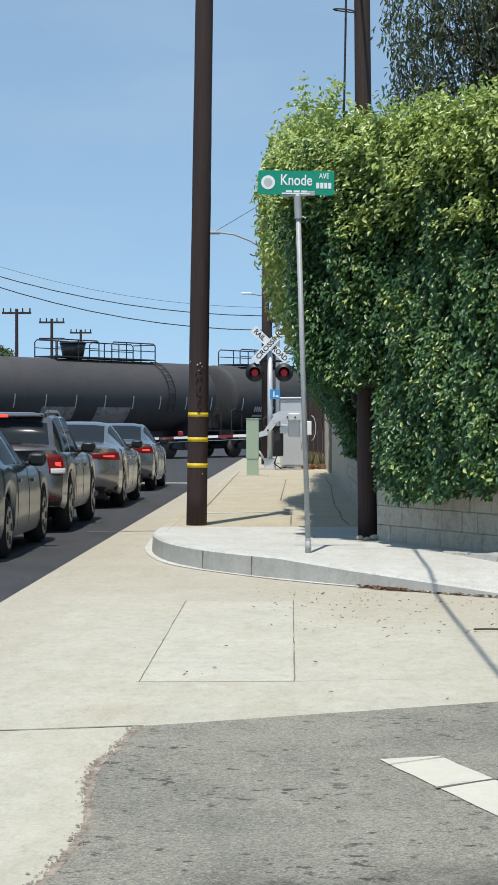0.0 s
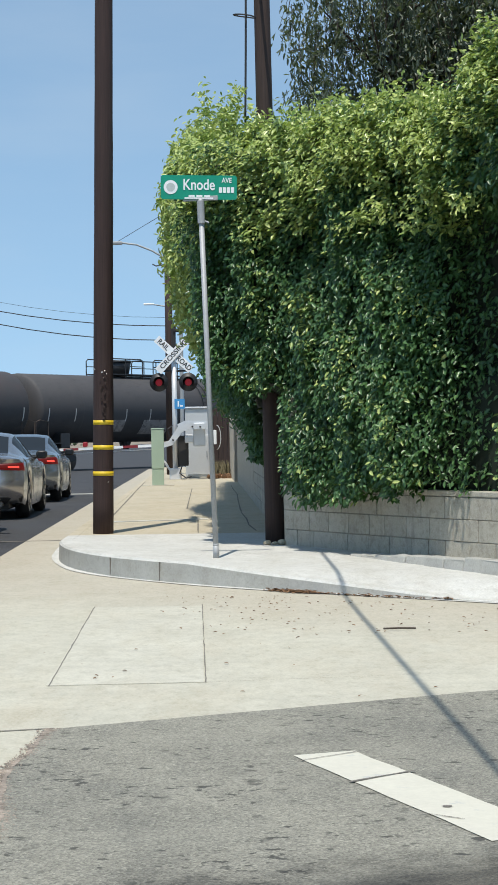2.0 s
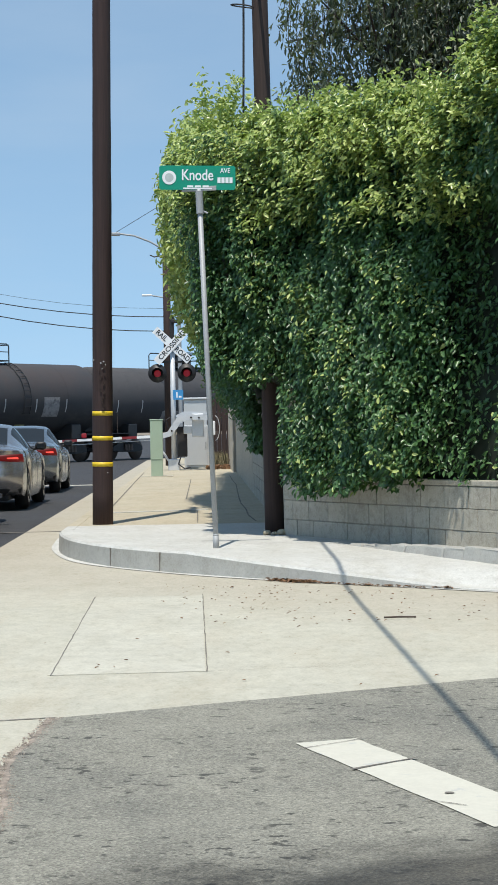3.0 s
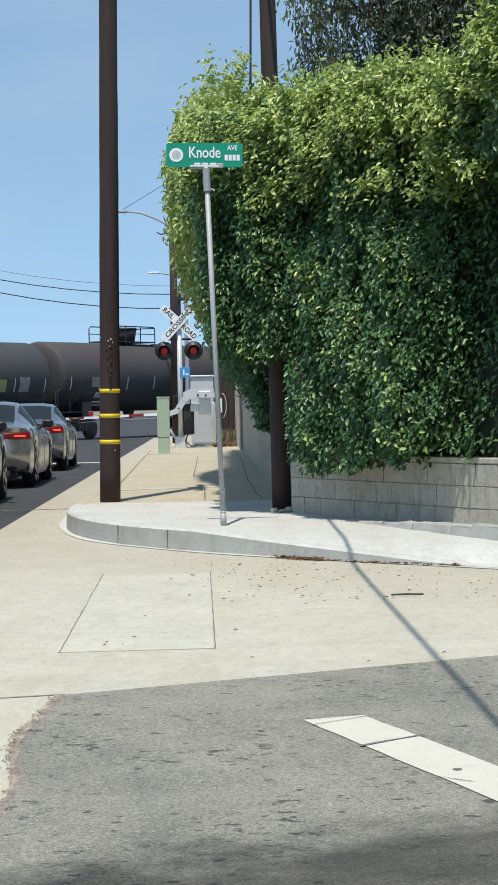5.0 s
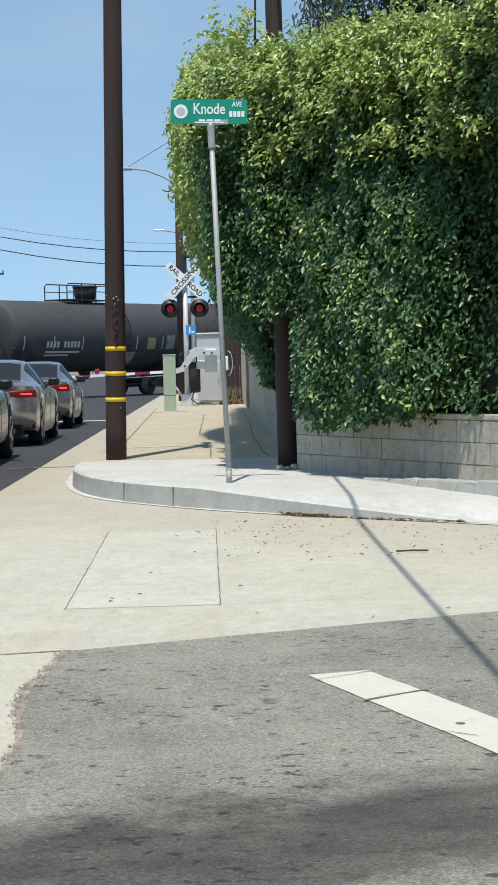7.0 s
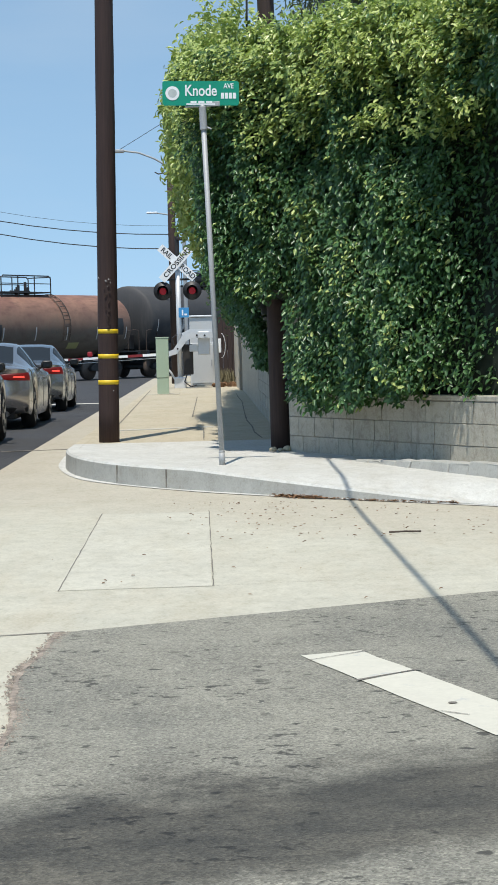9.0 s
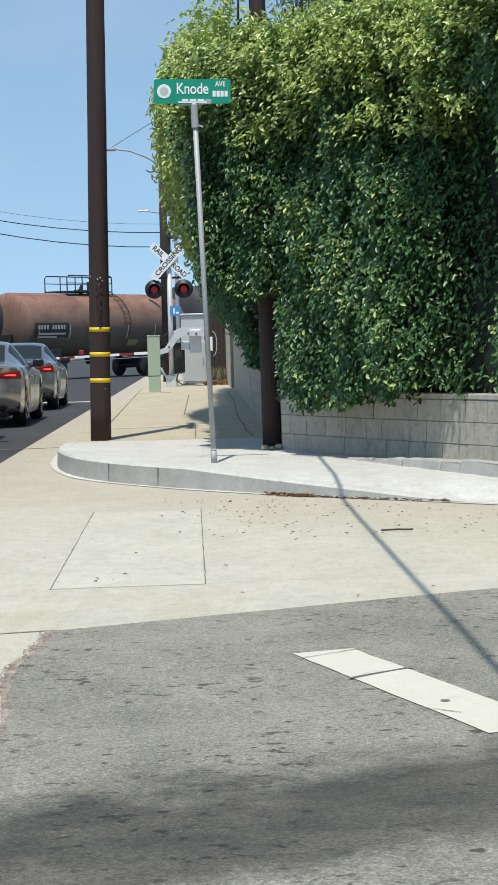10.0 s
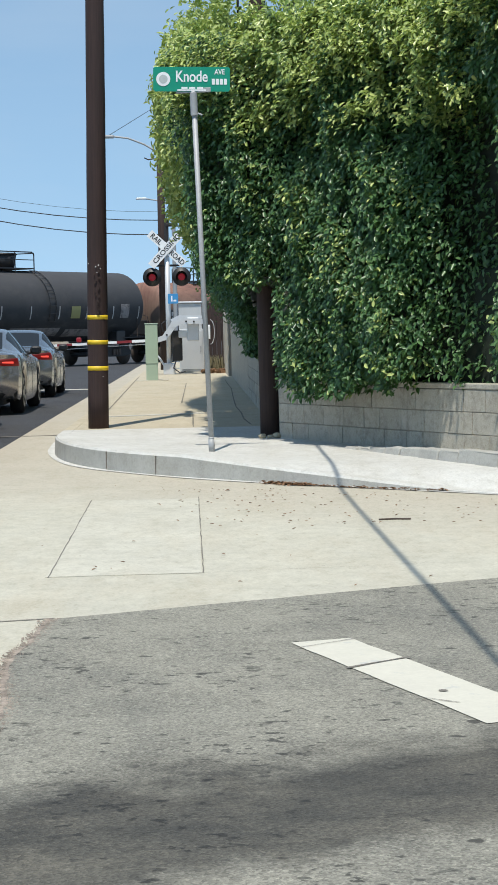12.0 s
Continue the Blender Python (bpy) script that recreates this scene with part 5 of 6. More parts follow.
    for y in (0.0, wb):
        for sx in (-1, 1):
            bm = bmesh.new()
            xo = sx * (w0 - 0.02)
            tube(bm, (xo, y, wr), (xo - sx * 0.22, y, wr), wr, wr, 32)
            es = [e for e in bm.edges if len(e.link_faces) == 2 and any(len(f.verts) > 4 for f in e.link_faces)]
            bmesh.ops.bevel(bm, geom=es, offset=0.03, segments=2, affect="EDGES")
            tyre = part("wheel", bm, M_RUBBER, c, "", True)
            bm = bmesh.new()
            tube(bm, (xo + sx * 0.004, y, wr), (xo - sx * 0.05, y, wr), wr * 0.70, wr * 0.62, 28)
            part("rim", bm, M_RIM, tyre, "silver alloy rim")
            for k in range(5):
                a = k * math.tau / 5
                cy, cz = y + wr * 0.44 * math.cos(a), wr + wr * 0.44 * math.sin(a)
                part("rim_opening", tubed((xo + sx * 0.012, cy, cz), (xo - sx * 0.02, cy, cz), wr * 0.14, wr * 0.14, 10), M_PLASTIC, tyre)

    tail_sec = section(y0 + cut)

    def half_at(z):
        return float(np.interp(z, [q[1] for q in tail_sec[2:9]], [q[0] for q in tail_sec[2:9]]))

    def skin(sx, sa, sb, za, zb, lift_, wrap=0.0, taper=0.0):
        """A shell that follows the tail between two shares of the half width, and may wrap round the corner."""
        spans = [sa + (sb - sa) * k / 7 for k in range(8)] + ([1.0 + wrap * k / 4 for k in range(1, 5)] if wrap else [])
        rows = []
        for q in spans:
            front, back = [], []
            thin = 1.0 - taper * (1.0 - min(1.0, max(0.0, (q - sa) / max(0.01, sb - sa))) ** 0.6)
            for k in range(4):
                z = (za + zb) / 2 + 0.1 * (1 - thin) * (zb - za) + (zb - za) * thin * (k / 3 - 0.5)
                if q <= 1.0:
                    x, y = half_at(z) * q, y0 + cut * q ** 5 + bulge(z)
                    e = q ** 6 * 0.6
                else:
                    x, y, e = half_at(z), y0 + cut + (q - 1.0) + bulge(z) * max(0.0, 1 - (q - 1.0) / 0.45), 1.0
                front.append((sx * (x + lift_ * e), y - lift_ * (1 - e), z))
                back.append((sx * (x - 0.03 * e), y + 0.04 * (1 - e), z))
            rows.append(front + back[::-1])
        return loft_bm(rows)
    sa, za, zb, wrap = tail
    for sx in (-1, 1):
        lamp = part("tail_lamp", skin(sx, sa, 1.0, za, zb, 0.012, wrap, 0.0 if rails else 0.5), M_TAIL, c, "dark red tail lamp", True)
        dz = zb - za
        part("brake_light", skin(sx, sa + (1 - sa) * 0.48, sa + (1 - sa) * 0.86, za + dz * 0.36, za + dz * 0.60, 0.02, 0.0, 0.4), M_HEADLAMP, lamp, "bright lit brake light", True)
        if rails:
            part("reverse_lamp", skin(sx, sa + (1 - sa) * 0.12, 1.0, za - dz * 0.02, za + dz * 0.26, 0.030, wrap * 0.5), M_CLEAR, lamp, "pale clear reversing lamp", True)
            part("reflector", skin(sx, 0.70, 0.92, za - 0.36, za - 0.31, 0.008), M_RED, c, "dark red bumper reflector")
    part("number_plate", boxed(-0.15, 0.15, y0 + 0.005, y0 + 0.03, za - 0.16, za - 0.02, 0.004), M_WHITE, c, "plain white plate")
    part("valance", skin(1, -0.98, 0.98, tail_sec[2][1] + 0.01, tail_sec[2][1] + 0.12, 0.01), M_PLASTIC, c, "black lower valance", True)
    for q in (-0.55, 0.55):
        part("exhaust_tip", tubed((q, y0 - 0.0, 0.27), (q, y0 + 0.25, 0.27), 0.045, 0.045, 14), M_RIM, c, "round metal exhaust tip")
    gz = section(wz)[8][1]
    gw = section(wz)[8][0]
    for sx in (-1, 1):
        my = wz - 0.45
        bm = bmesh.new()
        box(bm, min(sx * (gw + 0.03), sx * (gw + 0.235)), max(sx * (gw + 0.03), sx * (gw + 0.235)), my - 0.05, my + 0.10, gz + 0.0, gz + 0.15, 0.055)
        tube(bm, (sx * (gw - 0.05), my + 0.05, gz + 0.0), (sx * (gw + 0.08), my + 0.03, gz + 0.05), 0.03, 0.03, 8)
        mir = part("wing_mirror", bm, M_PLASTIC if sx > 0 or rails else paint, c, "black wing mirror", True)
        part("mirror_glass", boxed(min(sx * (gw + 0.07), sx * (gw + 0.205)), max(sx * (gw + 0.07), sx * (gw + 0.205)), my - 0.056, my - 0.051, gz + 0.035, gz + 0.12), M_GLASS, mir)
        for yy in (wb * 0.27, wb * 0.64):
            q = section(yy)[6]
            part("door_handle", boxed(min(sx * (q[0] - 0.02), sx * (q[0] + 0.025)), max(sx * (q[0] - 0.02), sx * (q[0] + 0.025)), yy - 0.09, yy + 0.09, q[1] - 0.015, q[1] + 0.02, 0.008), paint, c)
        for yy in (wb * 0.20, wb * 0.52, wb * 0.86):
            sec = section(yy)
            rows = [[(sx * (x + 0.003), yy - 0.005, z), (sx * (x + 0.003), yy + 0.005, z), (sx * (x - 0.02), yy + 0.005, z), (sx * (x - 0.02), yy - 0.005, z)] for x, z in sec[3:9]]
            part("door_gap", loft_bm(rows), M_PLASTIC, c)
    lid = [[(x * k, y0 + cut * k ** 5 + bulge(z) - 0.003, z + dz_) for dz_ in (0.0, 0.008)] for k in np.linspace(-0.86, 0.86, 15) for x, z in [(half_at(za - 0.03), za - 0.03)]]
    v, f = lofted(lid, closed=False)
    raw("trunk_gap", v, f, M_PLASTIC, c)
    if rails:
        rw, rz = plan[3][5], plan[3][4]
        for sx in (-1, 1):
            part("roof_rail", bent([(sx * (rw - 0.08), gb + 0.10, rz - 0.04), (sx * (rw - 0.08), gb + 0.34, rz + 0.005), (sx * (rw - 0.08), wa - 0.35, rz + 0.005), (sx * (rw - 0.08), wa - 0.15, rz - 0.04)], 0.022), M_RIM, c, "silver roof rail")
        part("spoiler", boxed(-rw * 0.85, rw * 0.85, gb - 0.12, gb + 0.12, rz - 0.075, rz - 0.02, 0.02), paint, c)
        part("high_brake_lamp", boxed(-0.16, 0.16, gb - 0.135, gb - 0.115, rz - 0.075, rz - 0.035, 0.004), M_HEADLAMP, c, "lit high brake lamp")
        part("wiper", boxed(-0.03, 0.35, ga - 0.01, ga + 0.02, plan[1][4] + 0.06, plan[1][4] + 0.08), M_PLASTIC, c)
    return c


def build_cars():
    silver = car_paint("silver_car_paint", (0.42, 0.398, 0.38), 0.85, 0.26)
    bluegrey = car_paint("blue_grey_car_paint", (0.31, 0.325, 0.33), 0.85, 0.26)
    gold = car_paint("pewter_car_paint", (0.22, 0.205, 0.20), 0.8, 0.26)
    teal = car_paint("dark_teal_car_paint", (0.038, 0.060, 0.078), 0.6, 0.28)
    X = -2.96
    # silver fastback sedan
    plan = [(-1.12, 0.925, 0.30, 1.00, 1.05, 0.72), (-0.85, 0.94, 0.25, 1.02, 1.09, 0.71), (-0.40, 0.95, 0.21, 1.03, 1.12, 0.69), (0.50, 0.955, 0.20, 1.03, 1.44, 0.60), (0.85, 0.955, 0.18, 1.03, 1.48, 0.60),
            (1.45, 0.95, 0.18, 1.01, 1.46, 0.60), (2.30, 0.945, 0.18, 0.99, 1.06, 0.70), (3.05, 0.94, 0.20, 0.92, 0.97, 0.70), (3.60, 0.92, 0.25, 0.82, 0.86, 0.68), (3.90, 0.88, 0.32, 0.72, 0.76, 0.62)]
    road_car("silver_sedan", "silver sedan with lit red tail lamps, stopped in the queue", pose(X - 0.985, 32.2, 0), silver, plan, (-0.42, 0.46, 1.48, 2.25), 3.05, 0.36, (0.50, 0.82, 0.955, 0.14))
    # blue-grey sedan at the head
    plan = [(-1.05, 0.88, 0.30, 0.99, 1.04, 0.68), (-0.80, 0.90, 0.25, 1.01, 1.07, 0.68), (-0.45, 0.91, 0.21, 1.02, 1.10, 0.67), (0.40, 0.915, 0.20, 1.02, 1.42, 0.59), (0.75, 0.915, 0.18, 1.02, 1.46, 0.59),
            (1.30, 0.91, 0.18, 1.00, 1.44, 0.59), (2.10, 0.91, 0.18, 0.97, 1.03, 0.68), (2.80, 0.90, 0.20, 0.89, 0.94, 0.68), (3.35, 0.88, 0.25, 0.79, 0.83, 0.66), (3.62, 0.84, 0.32, 0.69, 0.73, 0.60)]
    road_car("blue_sedan", "blue-grey sedan with lit red tail lamps at the stop line", pose(X - 1.03, 40.5, 0), bluegrey, plan, (-0.46, 0.36, 1.33, 2.05), 2.75, 0.335, (0.56, 0.80, 0.965, 0.12))
    # pewter sport-utility car
    plan = [(-0.93, 0.90, 0.36, 1.05, 1.11, 0.80), (-0.72, 0.915, 0.31, 1.05, 1.14, 0.80), (-0.42, 0.93, 0.28, 1.05, 1.545, 0.71), (-0.10, 0.935, 0.28, 1.05, 1.585, 0.70), (1.15, 0.93, 0.26, 1.03, 1.575, 0.69),
            (1.95, 0.93, 0.26, 1.02, 1.10, 0.76), (2.70, 0.92, 0.28, 0.98, 1.03, 0.76), (3.20, 0.90, 0.32, 0.90, 0.94, 0.74), (3.45, 0.86, 0.40, 0.80, 0.84, 0.70)]
    road_car("suv", "pewter sport-utility car with roof rails and brake lights", pose(X - 1.0, 24.9, 0), gold, plan, (-0.72, -0.44, 1.18, 1.90), 2.68, 0.365, (0.81, 0.78, 1.03, 0.12), True, 0.14)
    # dark teal sedan nearest to the corner
    plan = [(-1.02, 0.85, 0.30, 0.95, 1.00, 0.66), (-0.78, 0.875, 0.25, 0.97, 1.03, 0.66), (-0.50, 0.885, 0.21, 0.98, 1.05, 0.66), (0.35, 0.89, 0.20, 0.98, 1.39, 0.58), (0.70, 0.89, 0.18, 0.98, 1.43, 0.58),
            (1.30, 0.885, 0.18, 0.96, 1.42, 0.58), (2.10, 0.885, 0.18, 0.94, 1.00, 0.66), (2.80, 0.88, 0.20, 0.87, 0.92, 0.66), (3.30, 0.85, 0.25, 0.77, 0.81, 0.64), (3.55, 0.80, 0.32, 0.67, 0.71, 0.58)]
    road_car("teal_sedan", "dark teal older sedan waiting last in the queue", pose(X - 0.97, 19.65, 0), teal, plan, (-0.52, 0.30, 1.33, 2.05), 2.72, 0.32, (0.52, 0.76, 0.92, 0.12))


# ---- hedge and trees ----
BULGE_Z = [0.6, 1.0, 1.4, 1.8, 2.4, 3.0, 3.6, 4.0, 4.4, 5.2]
BULGE_X = [0.86, 0.80, 0.62, 0.44, 0.24, 0.10, 0.02, -0.14, -0.26, 0.0]


def hedge_left(z):
    """How far the hedge bulges over the pavement at a height."""
    return float(np.interp(z, BULGE_Z, BULGE_X))


def hedge_top(u):
    crest = np.interp(u, [-0.3, 0.0, 1.3, 1.65, 2.26, 2.86, 3.5, 3.95, 4.4, 6.5], [4.42, 4.5, 4.45, 4.52, 4.27, 4.46, 4.15, 4.35, 4.66, 4.7])
    return float(crest) + 0.06 * math.sin(u * 9.0) + 0.05 * math.sin(u * 17.0 + 1)


def build_hedge():
    rng = np.random.default_rng(11)
    h = thing("hedge", "tall clipped green hedge with bright young top growth", "hedge")
    nf = np.array([-0.889, -0.458, 0.0])
    a0 = np.array([0.60, 20.28])
    d = np.array([WALL_D.x, WALL_D.y])
    # solid inner mass; its near-black colour stands in for shade among the leaves
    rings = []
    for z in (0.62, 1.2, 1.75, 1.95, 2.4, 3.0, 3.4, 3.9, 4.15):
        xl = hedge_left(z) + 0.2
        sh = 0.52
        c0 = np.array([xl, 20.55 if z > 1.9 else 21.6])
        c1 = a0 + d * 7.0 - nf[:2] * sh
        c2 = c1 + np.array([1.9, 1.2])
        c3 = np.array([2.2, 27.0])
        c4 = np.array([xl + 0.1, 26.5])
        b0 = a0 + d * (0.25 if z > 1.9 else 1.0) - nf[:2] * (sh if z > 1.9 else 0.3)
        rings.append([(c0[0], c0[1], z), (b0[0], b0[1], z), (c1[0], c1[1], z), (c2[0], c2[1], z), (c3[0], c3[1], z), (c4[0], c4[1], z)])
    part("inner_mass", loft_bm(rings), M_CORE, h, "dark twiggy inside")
    P, N, T = [], [], []

    def lump(p, k=1.0):
        # broad swells, hanging strands, and small clumps
        along = p[:, 0] * 0.458 - p[:, 1] * 0.889
        swell = np.sin(p[:, 0] * 2.9 + p[:, 2] * 1.7) * np.cos(p[:, 1] * 2.3 - p[:, 2] * 2.6) * 0.09
        strand = np.sin(along * 8.3 + 1.2 * np.sin(p[:, 2] * 1.4 + along)) * 0.055 + np.sin(along * 19.0 + 1.6 * np.sin(p[:, 2] * 2.3)) * 0.035
        clump = np.sin(along * 13.0 + p[:, 2] * 4.0) * np.sin(p[:, 2] * 11.0 - along * 5.0) * 0.05
        return (swell + strand + clump) * k
    # front face along the side street
    n = 98000
    u = rng.uniform(-0.1, 6.4, n)
    tops = np.array([hedge_top(x) for x in u])
    low = 0.71 + 0.06 * np.sin(u * 3.1) + 0.05 * np.sin(u * 8.3)
    low = np.where(u > 2.9, low + 0.15, low)
    z = low + (tops - low) * rng.uniform(0, 1, n) ** 0.95
    base = np.stack([a0[0] + d[0] * u, a0[1] + d[1] * u, z], 1)
    out = 0.02 + 0.12 * np.clip((z - 3.3) / 1.1, 0, 1) + 0.13 * np.clip((3.6 - z) / 2.9, 0, 1) + lump(base) + rng.normal(0, 0.05, n) - 0.28 * (rng.uniform(0, 1, n) < 0.22) - 0.25 * np.clip((z - tops + 0.35) / 0.35, 0, 1) ** 2
    lean = np.clip(hedge_left(1.0) - np.interp(z, BULGE_Z, BULGE_X), 0, 1)
    base[:, 0] -= lean * np.clip(1 - u / 1.0, 0, 1) * 0.8
    # a hollow in the face; its shade is deepened by thinned, darker leaves
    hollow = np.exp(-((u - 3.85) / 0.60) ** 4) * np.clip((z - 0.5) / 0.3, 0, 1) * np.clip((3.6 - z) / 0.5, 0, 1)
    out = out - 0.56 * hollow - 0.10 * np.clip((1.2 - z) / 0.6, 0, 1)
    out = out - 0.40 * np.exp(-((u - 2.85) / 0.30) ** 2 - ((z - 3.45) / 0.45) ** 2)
    out = out - 0.24 * np.exp(-((u - 0.2) / 0.22) ** 2 - ((z - 3.25) / 0.40) ** 2)
    out = out - 0.25 * np.exp(-((u - 1.3) / 0.30) ** 2 - ((z - 3.25) / 0.25) ** 2)
    shifted = u - lean * np.clip(1 - u / 1.0, 0, 1) * 1.6 - 1.7 * out
    keep = (z > 1.86 + rng.normal(0, 0.07, n)) | (shifted > 0.50 + rng.normal(0, 0.04, n))
    keep &= rng.uniform(0, 1, n) > 0.68 * hollow
    p = base + nf * out[:, None]
    P.append(p[keep])
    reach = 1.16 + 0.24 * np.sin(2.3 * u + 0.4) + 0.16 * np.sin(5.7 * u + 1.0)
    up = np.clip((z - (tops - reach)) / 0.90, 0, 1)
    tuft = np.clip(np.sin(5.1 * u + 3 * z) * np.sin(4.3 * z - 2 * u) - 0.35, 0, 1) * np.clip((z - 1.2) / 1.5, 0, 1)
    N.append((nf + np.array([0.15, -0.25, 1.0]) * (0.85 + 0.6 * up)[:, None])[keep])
    # young crest, plus relief shading: pale leaves on swells, dark in hollow and cleft
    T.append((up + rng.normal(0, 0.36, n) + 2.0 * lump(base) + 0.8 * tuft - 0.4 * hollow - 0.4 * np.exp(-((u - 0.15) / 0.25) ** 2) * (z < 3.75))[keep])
    # face along the pavement
    n = 44000
    y = 20.2 + 6.0 * rng.uniform(0, 1, n) ** 1.15
    tp = 4.45 + 0.15 * np.sin(y * 2.7)
    z = 0.8 + (tp - 0.8) * rng.uniform(0, 1, n)
    z = np.maximum(z, 0.75 + 0.25 * (y - 20.2))
    xl = np.interp(z, BULGE_Z, BULGE_X)
    ok = (z > 1.8) | (y > 21.3)
    xl, y, z, tp = xl[ok], y[ok], z[ok], tp[ok]
    n = len(z)
    p = np.stack([xl, y, z], 1)
    p[:, 0] += -lump(p, 0.8) + rng.normal(0, 0.045, n) + 0.25 * np.clip((z - tp + 0.4) / 0.4, 0, 1) ** 2
    P.append(p)
    N.append(np.tile(np.array([-0.7, -0.45, 0.9]), (n, 1)))
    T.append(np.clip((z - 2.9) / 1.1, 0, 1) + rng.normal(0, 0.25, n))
    # top
    n = 21000
    u, w = rng.uniform(-0.2, 6.4, n), rng.uniform(0, 1.0, n)
    z = np.array([hedge_top(x) for x in u]) + 0.12 * np.sin(w * 9 + u * 3) + rng.normal(0, 0.07, n)
    p = np.stack([a0[0] + d[0] * u + 0.9 * w - 0.2, a0[1] + d[1] * u + 0.6 * w, z], 1)
    P.append(p)
    N.append(np.tile(np.array([-0.3, -0.3, 1.0]), (n, 1)))
    T.append(np.full(n, 0.8) + rng.normal(0, 0.3, n))
    n = 6000
    p = np.stack([rng.uniform(0.0, 1.6, n), rng.uniform(20.3, 26, n), 4.42 + rng.normal(0, 0.11, n)], 1)
    P.append(p)
    N.append(np.tile(np.array([-0.3, -0.3, 1.0]), (n, 1)))
    T.append(np.full(n, 0.8) + rng.normal(0, 0.3, n))
    # upright sprigs that break the outline
    for _ in range(330):
        u = rng.uniform(-0.2, 6.0)
        o = np.array([a0[0] + d[0] * u + rng.uniform(-0.15, 0.3), a0[1] + d[1] * u + rng.uniform(-0.1, 0.4), hedge_top(u) - 0.1])
        k = rng.integers(12, 26)
        tt = rng.uniform(0, 1, k)[:, None]
        dirn = np.array([rng.normal(0, 0.25) - 0.1, rng.normal(0, 0.25), 1.0])
        P.append(o + dirn * tt * rng.uniform(0.15, 0.5) + rng.normal(0, 0.035, (k, 3)))
        N.append(rng.normal(0, 1, (k, 3)) + np.array([0, 0, 0.6]))
        T.append(np.full(k, 1.1))
    # a twiggy tuft that stands above the corner, beside the pole
    for _ in range(80):
        o = np.array([0.30 + rng.normal(0, 0.16), 21.0 + rng.normal(0, 0.25), 4.42])
        k = int(rng.integers(26, 44))
        tt = rng.uniform(0, 1, k)[:, None]
        dirn = np.array([rng.normal(0, 0.22), rng.normal(0, 0.2), 1.0])
        tall = rng.uniform(0.25, 0.90) * (1.0 if abs(o[0] - 0.22) < 0.16 else 0.55)
        P.append(o + dirn * tt * tall + rng.normal(0, 0.03, (k, 3)))
        N.append(rng.normal(0, 1, (k, 3)) + np.array([0, -0.4, 0.5]))
        T.append(np.full(k, 1.1))
    for _ in range(26):
        o = np.array([0.92 + rng.normal(0, 0.2), 20.9 + rng.normal(0, 0.2), 4.42])
        k = int(rng.integers(16, 30))
        tt = rng.uniform(0, 1, k)[:, None]
        P.append(o + np.array([rng.normal(0, 0.2), rng.normal(0, 0.2), 1.0]) * tt * rng.uniform(0.2, 0.5) + rng.normal(0, 0.03, (k, 3)))
        N.append(rng.normal(0, 1, (k, 3)) + np.array([0, -0.4, 0.5]))
        T.append(np.full(k, 0.3))
    # light tufts standing out of the face
    for u, z, s, k in ((0.62, 3.62, 0.20, 300), (1.5, 3.9, 0.25, 300), (2.2, 4.1, 0.25, 300), (3.4, 4.0, 0.25, 260), (-0.05, 4.3, 0.3, 300), (0.8, 4.3, 0.3, 300), (1.15, 2.7, 0.12, 60)):
        o = np.array([a0[0] + d[0] * u, a0[1] + d[1] * u, z]) + nf * 0.13
        P.append(o + rng.normal(0, 1, (k, 3)) * np.array([s, s, s * 0.8]) * 0.6)
        N.append(np.tile(nf + np.array([0, 0, 0.8]), (k, 1)))
        T.append(np.full(k, 1.0))
    for _ in range(75):
        u = rng.uniform(-0.1, 5.6)
        z = hedge_top(u) - 1.05 * rng.uniform(0, 1) ** 1.5
        if u < 0.45 and z < 3.75:
            continue
        s, k = rng.uniform(0.09, 0.2), int(rng.integers(40, 120))
        o = np.array([a0[0] + d[0] * u, a0[1] + d[1] * u, z]) + nf * 0.13
        P.append(o + rng.normal(0, 1, (k, 3)) * np.array([s, s, s * 0.7]) * 0.6)
        N.append(np.tile(nf * 0.7 + np.array([0, 0, 0.9]), (k, 1)))
        T.append(np.full(k, 1.0))
    P, N, T = np.concatenate(P), np.concatenate(N), np.concatenate(T)
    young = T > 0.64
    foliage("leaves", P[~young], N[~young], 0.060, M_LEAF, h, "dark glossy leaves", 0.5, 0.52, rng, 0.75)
    foliage("young_leaves", P[young], N[young], 0.064, M_LEAF_TOP, h, "light yellow-green leaves of young growth and sunlit swells", 0.1, 0.48, rng)


def crown(parent, centre, radii, n, length, mat, name, seed, lo=-1.0, label="", droop=0.4, clumps=60, shell=0.55):
    rng = np.random.default_rng(seed)
    c = rng.normal(0, 1, (clumps, 3))
    c /= np.linalg.norm(c, axis=1, keepdims=True)
    c *= rng.uniform(shell, 1.0, (clumps, 1))
    c = c[c[:, 2] > lo]
    pick = c[rng.integers(0, len(c), n)]
    off = rng.normal(0, 0.13, (n, 3))
    p = np.array(centre) + (pick + off) * np.array(radii)
    nn = off + np.array([0, -0.1, 0.25]) * 0.4
    nn /= np.linalg.norm(nn, axis=1, keepdims=True)
    return foliage(name, p, nn, length, mat, parent, label, droop, 0.42, rng)


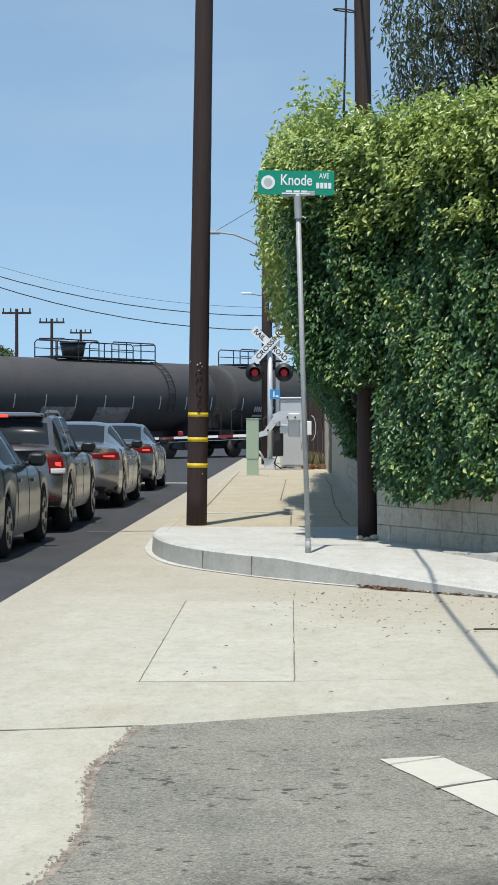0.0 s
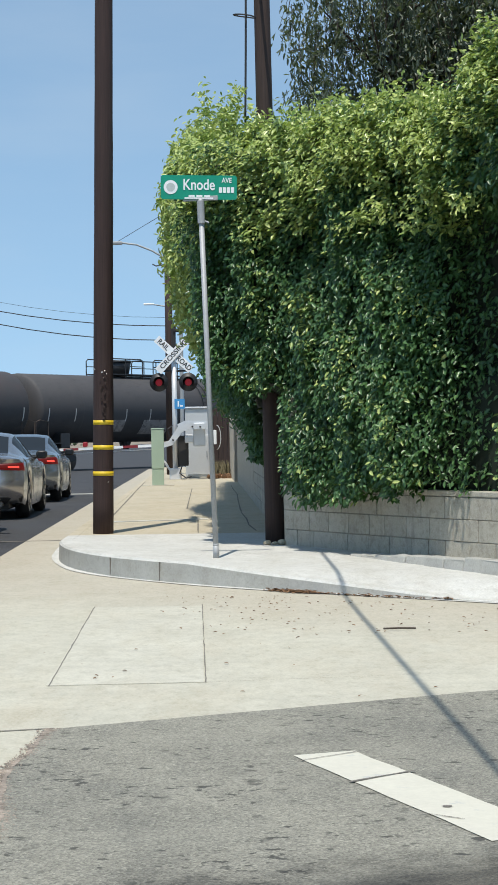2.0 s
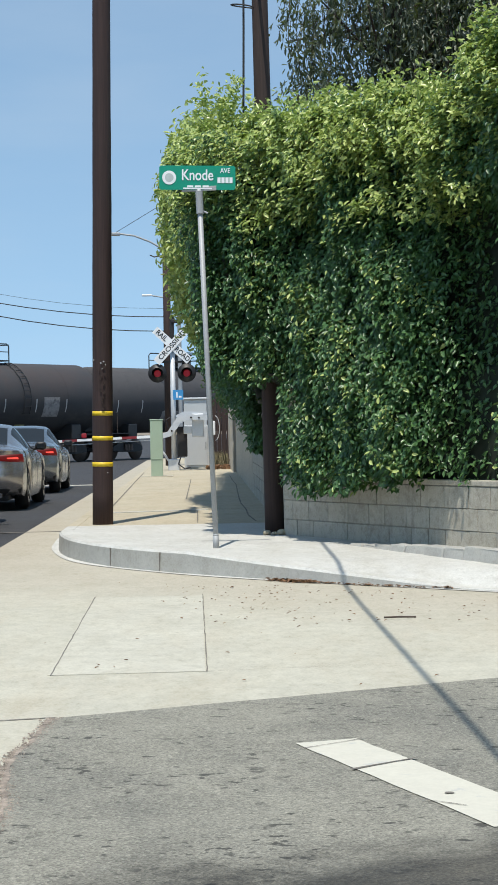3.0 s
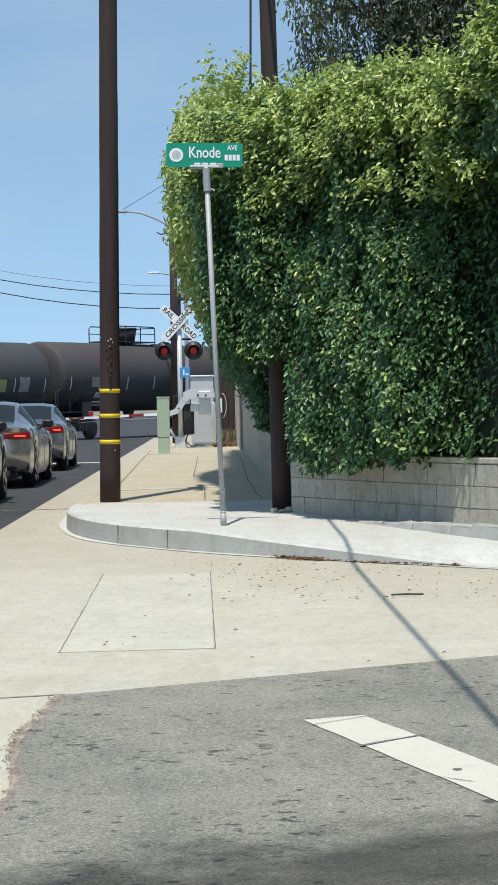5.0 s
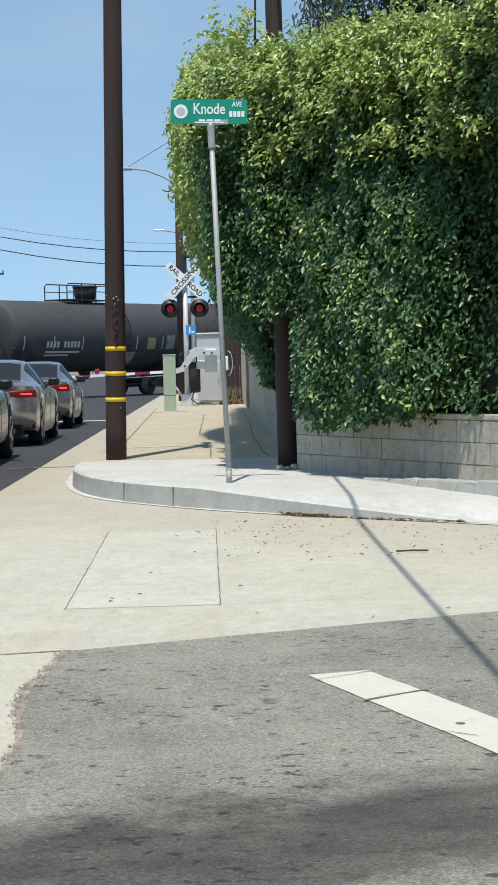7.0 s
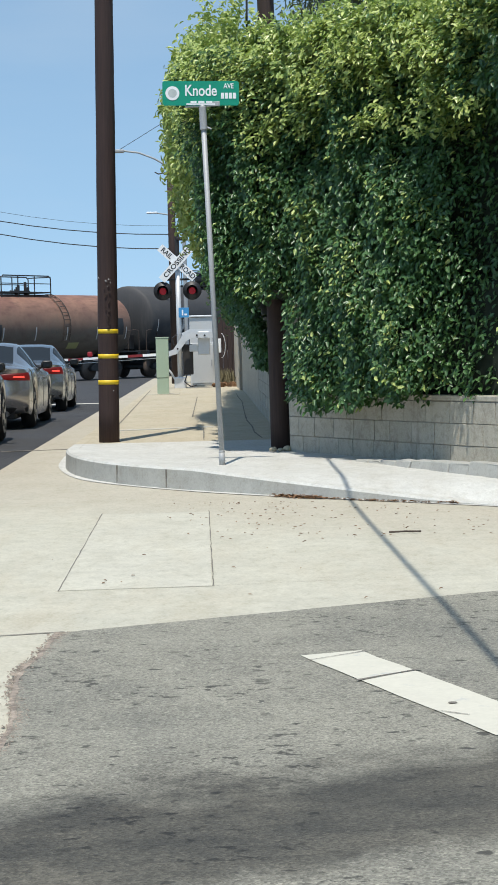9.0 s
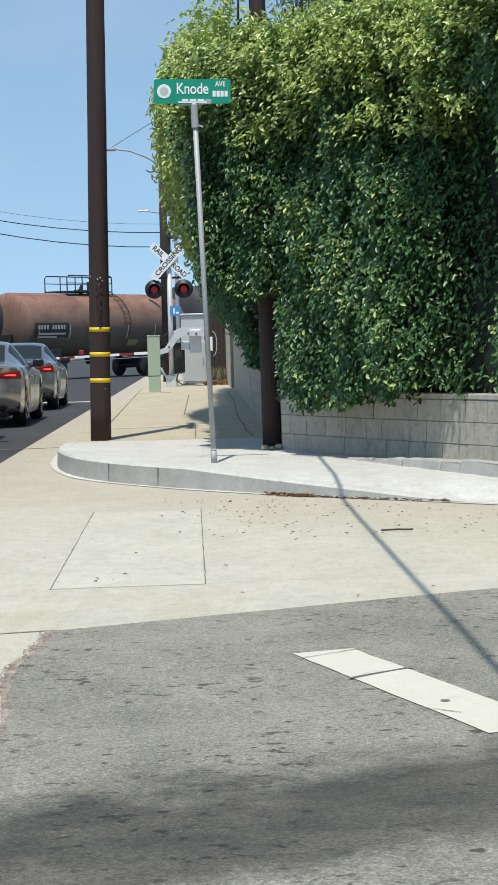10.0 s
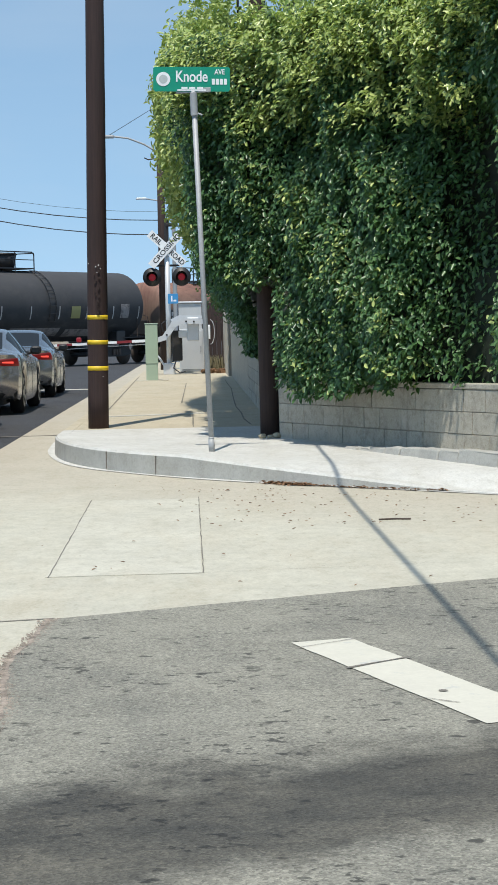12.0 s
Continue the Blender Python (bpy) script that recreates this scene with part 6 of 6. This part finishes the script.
def build_far_bush():
    b = thing("street_shrub", "leafy light green shrub overhanging the pavement", "shrub")
    part("stem", tubed((1.25, 30.2, 0.0), (0.55, 29.5, 3.6), 0.08, 0.05), M_BARK, b)
    crown(b, (-0.03, 29.5, 4.55), (0.52, 3.4, 1.5), 60000, 0.10, M_LEAF_TOP, "crown", 21, -1.0, "light yellow-green leaves", 0.3, 260, 0.2)
    crown(b, (0.58, 35.5, 3.45), (0.66, 12.0, 1.45), 60000, 0.10, M_LEAF, "lower_crown", 22, -1.0, "dark leaves", 0.3, 420, 0.1)
    crown(b, (0.56, 43.5, 3.35), (0.52, 5.2, 1.3), 26000, 0.10, M_LEAF, "far_crown", 23, -1.0, "dark leaves", 0.3, 240, 0.1)
    # solid core, near-black in place of the shade inside the shrub
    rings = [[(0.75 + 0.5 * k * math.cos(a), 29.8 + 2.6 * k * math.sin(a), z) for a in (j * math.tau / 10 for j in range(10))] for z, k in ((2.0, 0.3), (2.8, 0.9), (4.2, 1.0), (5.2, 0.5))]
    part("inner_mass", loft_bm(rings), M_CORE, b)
    t = thing("feathery_tree", "dark grey-green tree with feathery drooping branches", "tree")
    tube_pts = [(3.2, 29.0, 0.0), (3.1, 29.0, 3.0), (2.9, 28.8, 6.0), (3.2, 28.6, 8.5)]
    bm = bmesh.new()
    for (a, b_), (r0, r1) in zip(zip(tube_pts, tube_pts[1:]), ((0.22, 0.18), (0.18, 0.13), (0.13, 0.06))):
        tube(bm, a, b_, r0, r1)
    part("trunk", bm, M_BARK, t)
    rng = random.Random(6)
    bm = bmesh.new()
    for i in range(26):
        z = rng.uniform(5.0, 8.6)
        e = (rng.uniform(1.4, 4.4), rng.uniform(27.4, 29.6), z + rng.uniform(-0.2, 1.2))
        tube(bm, (3.0, 28.8, z), e, 0.035, 0.012, 6)
    part("branchwork", bm, M_BARK, t)
    crown(t, (3.9, 28.9, 7.2), (1.3, 1.2, 2.3), 13000, 0.10, M_LEAF_TREE, "crown", 31, -1.0, "dark grey-green leaves", 0.7, 110, 0.2)
    # hanging sprays: small narrow leaves strung along drooping twigs
    rg = np.random.default_rng(32)
    P, N, twigs = [], [], bmesh.new()
    for i in range(440):
        x = 1.38 + 3.3 * rg.uniform(0, 1) ** 0.8
        o = np.array([x, rg.uniform(27.6, 29.2), 5.7 + rg.uniform(0.0, 3.2)])
        ln = rg.uniform(0.6, 1.7)
        sway = np.array([rg.normal(0, 0.16), rg.normal(0, 0.1), -1.0]) * ln
        k = int(42 * ln)
        tt = rg.uniform(0, 1, k)[:, None]
        P.append(o + sway * tt + np.array([0.10, 0, 0]) * np.sin(tt * 5 + i) + rg.normal(0, 0.045, (k, 3)))
        N.append(rg.normal(0, 1, (k, 3)))
        if i % 3 == 0:
            tube(twigs, o, o + sway, 0.006, 0.003, 4, False)
    part("twigwork", twigs, M_BARK, t)
    foliage("hanging_sprays", np.concatenate(P), np.concatenate(N), 0.105, M_LEAF_TREE, t, "thin hanging grey-green sprays", 1.0, 0.30, rg)
    f = thing("far_trees", "distant green treetops beyond the tracks", "trees", None, "", "stuff")
    for k, (x, y, z, rx, rz) in enumerate(((-24.5, 150, 5.4, 2.4, 2.2), (-9.5, 190, 3.6, 5.0, 2.2), (-17, 210, 3.6, 8.0, 2.8))):
        crown(f, (x, y, z), (rx, 2.5, rz), 2600, 0.5, M_FARTREE, "crown", 40 + k, -1.0, "", 0.2, 60, 0.4)
        part("trunk", tubed((x, y, -0.05), (x, y, z), 0.25, 0.15), M_BARK, f)


def build_litter():
    rng = np.random.default_rng(17)
    l = thing("leaf_litter", "dry brown leaves gathered along the gutter", "leaf litter", None, "", "stuff")
    n = 520
    k = np.where(rng.uniform(0, 1, n) < 0.62, rng.normal(0.16, 0.065, n), rng.uniform(0, 1, n))
    k = np.clip(k, 0, 1)
    x = 0.50 + 1.45 * k
    y = np.interp(x, [0.5, 0.97, 1.3, 1.69, 1.95], [16.12, 15.66, 15.36, 15.06, 14.86]) - np.abs(rng.normal(0, 0.06, n)) * np.where(k < 0.33, 0.8, 0.35) + 0.02
    p = np.stack([x, y, 0.012 + np.abs(rng.normal(0, 0.007, n))], 1)
    m = 190
    q = np.stack([rng.uniform(-0.2, 2.3, m), 15.6 - 3.2 * rng.uniform(0, 1, m) ** 1.3, np.full(m, 0.014)], 1)
    q = q[q[:, 1] < 16.1 - 0.92 * q[:, 0]]
    q2 = np.stack([rng.uniform(-1.2, 1.6, 40), rng.uniform(9.2, 17, 40), np.full(40, 0.014)], 1)
    q2 = q2[q2[:, 1] < 16.1 - 0.92 * q2[:, 0]]
    p = np.concatenate([p, q, q2])
    foliage("leaves", p, np.tile(np.array([0, 0, 1.0]), (len(p), 1)), np.concatenate([np.full(n, 0.036), np.full(len(p) - n, 0.026)]), M_LITTER, l, "", 0.0, 0.5, rng, 0.25)
    s = thing("fallen_stick", "dark fallen stick on the concrete", "stick", pose(1.30, 12.65, 0.012))
    part("stick", bent([(-0.11, 0, 0.008), (0.0, 0.015, 0.009), (0.11, 0.0, 0.008)], 0.007, 6), M_BARK, s)


def motions():
    for c in train:
        s = c["s"]
        rows = []
        for t in (0.0, 3.0, 6.0, 9.0, 12.0):
            q = rail_point(s + TRAIN_SPEED * t)
            rows.append((t, pose(q.x, q.y, 0.015, 0, 0, TRACK_TURN)))
        walk(c, rows)
        for curve in c.animation_data.action.layers[0].strips[0].channelbag(c.animation_data.action_slot).fcurves:
            for key in curve.keyframe_points:
                key.interpolation = "LINEAR"


build_ground()
build_poles()
build_street_sign()
build_crossing()
build_far_poles()
build_track()
train = build_train()
build_cars()
build_hedge()
build_far_bush()
build_litter()
build_markings()
build_walls()
motions()
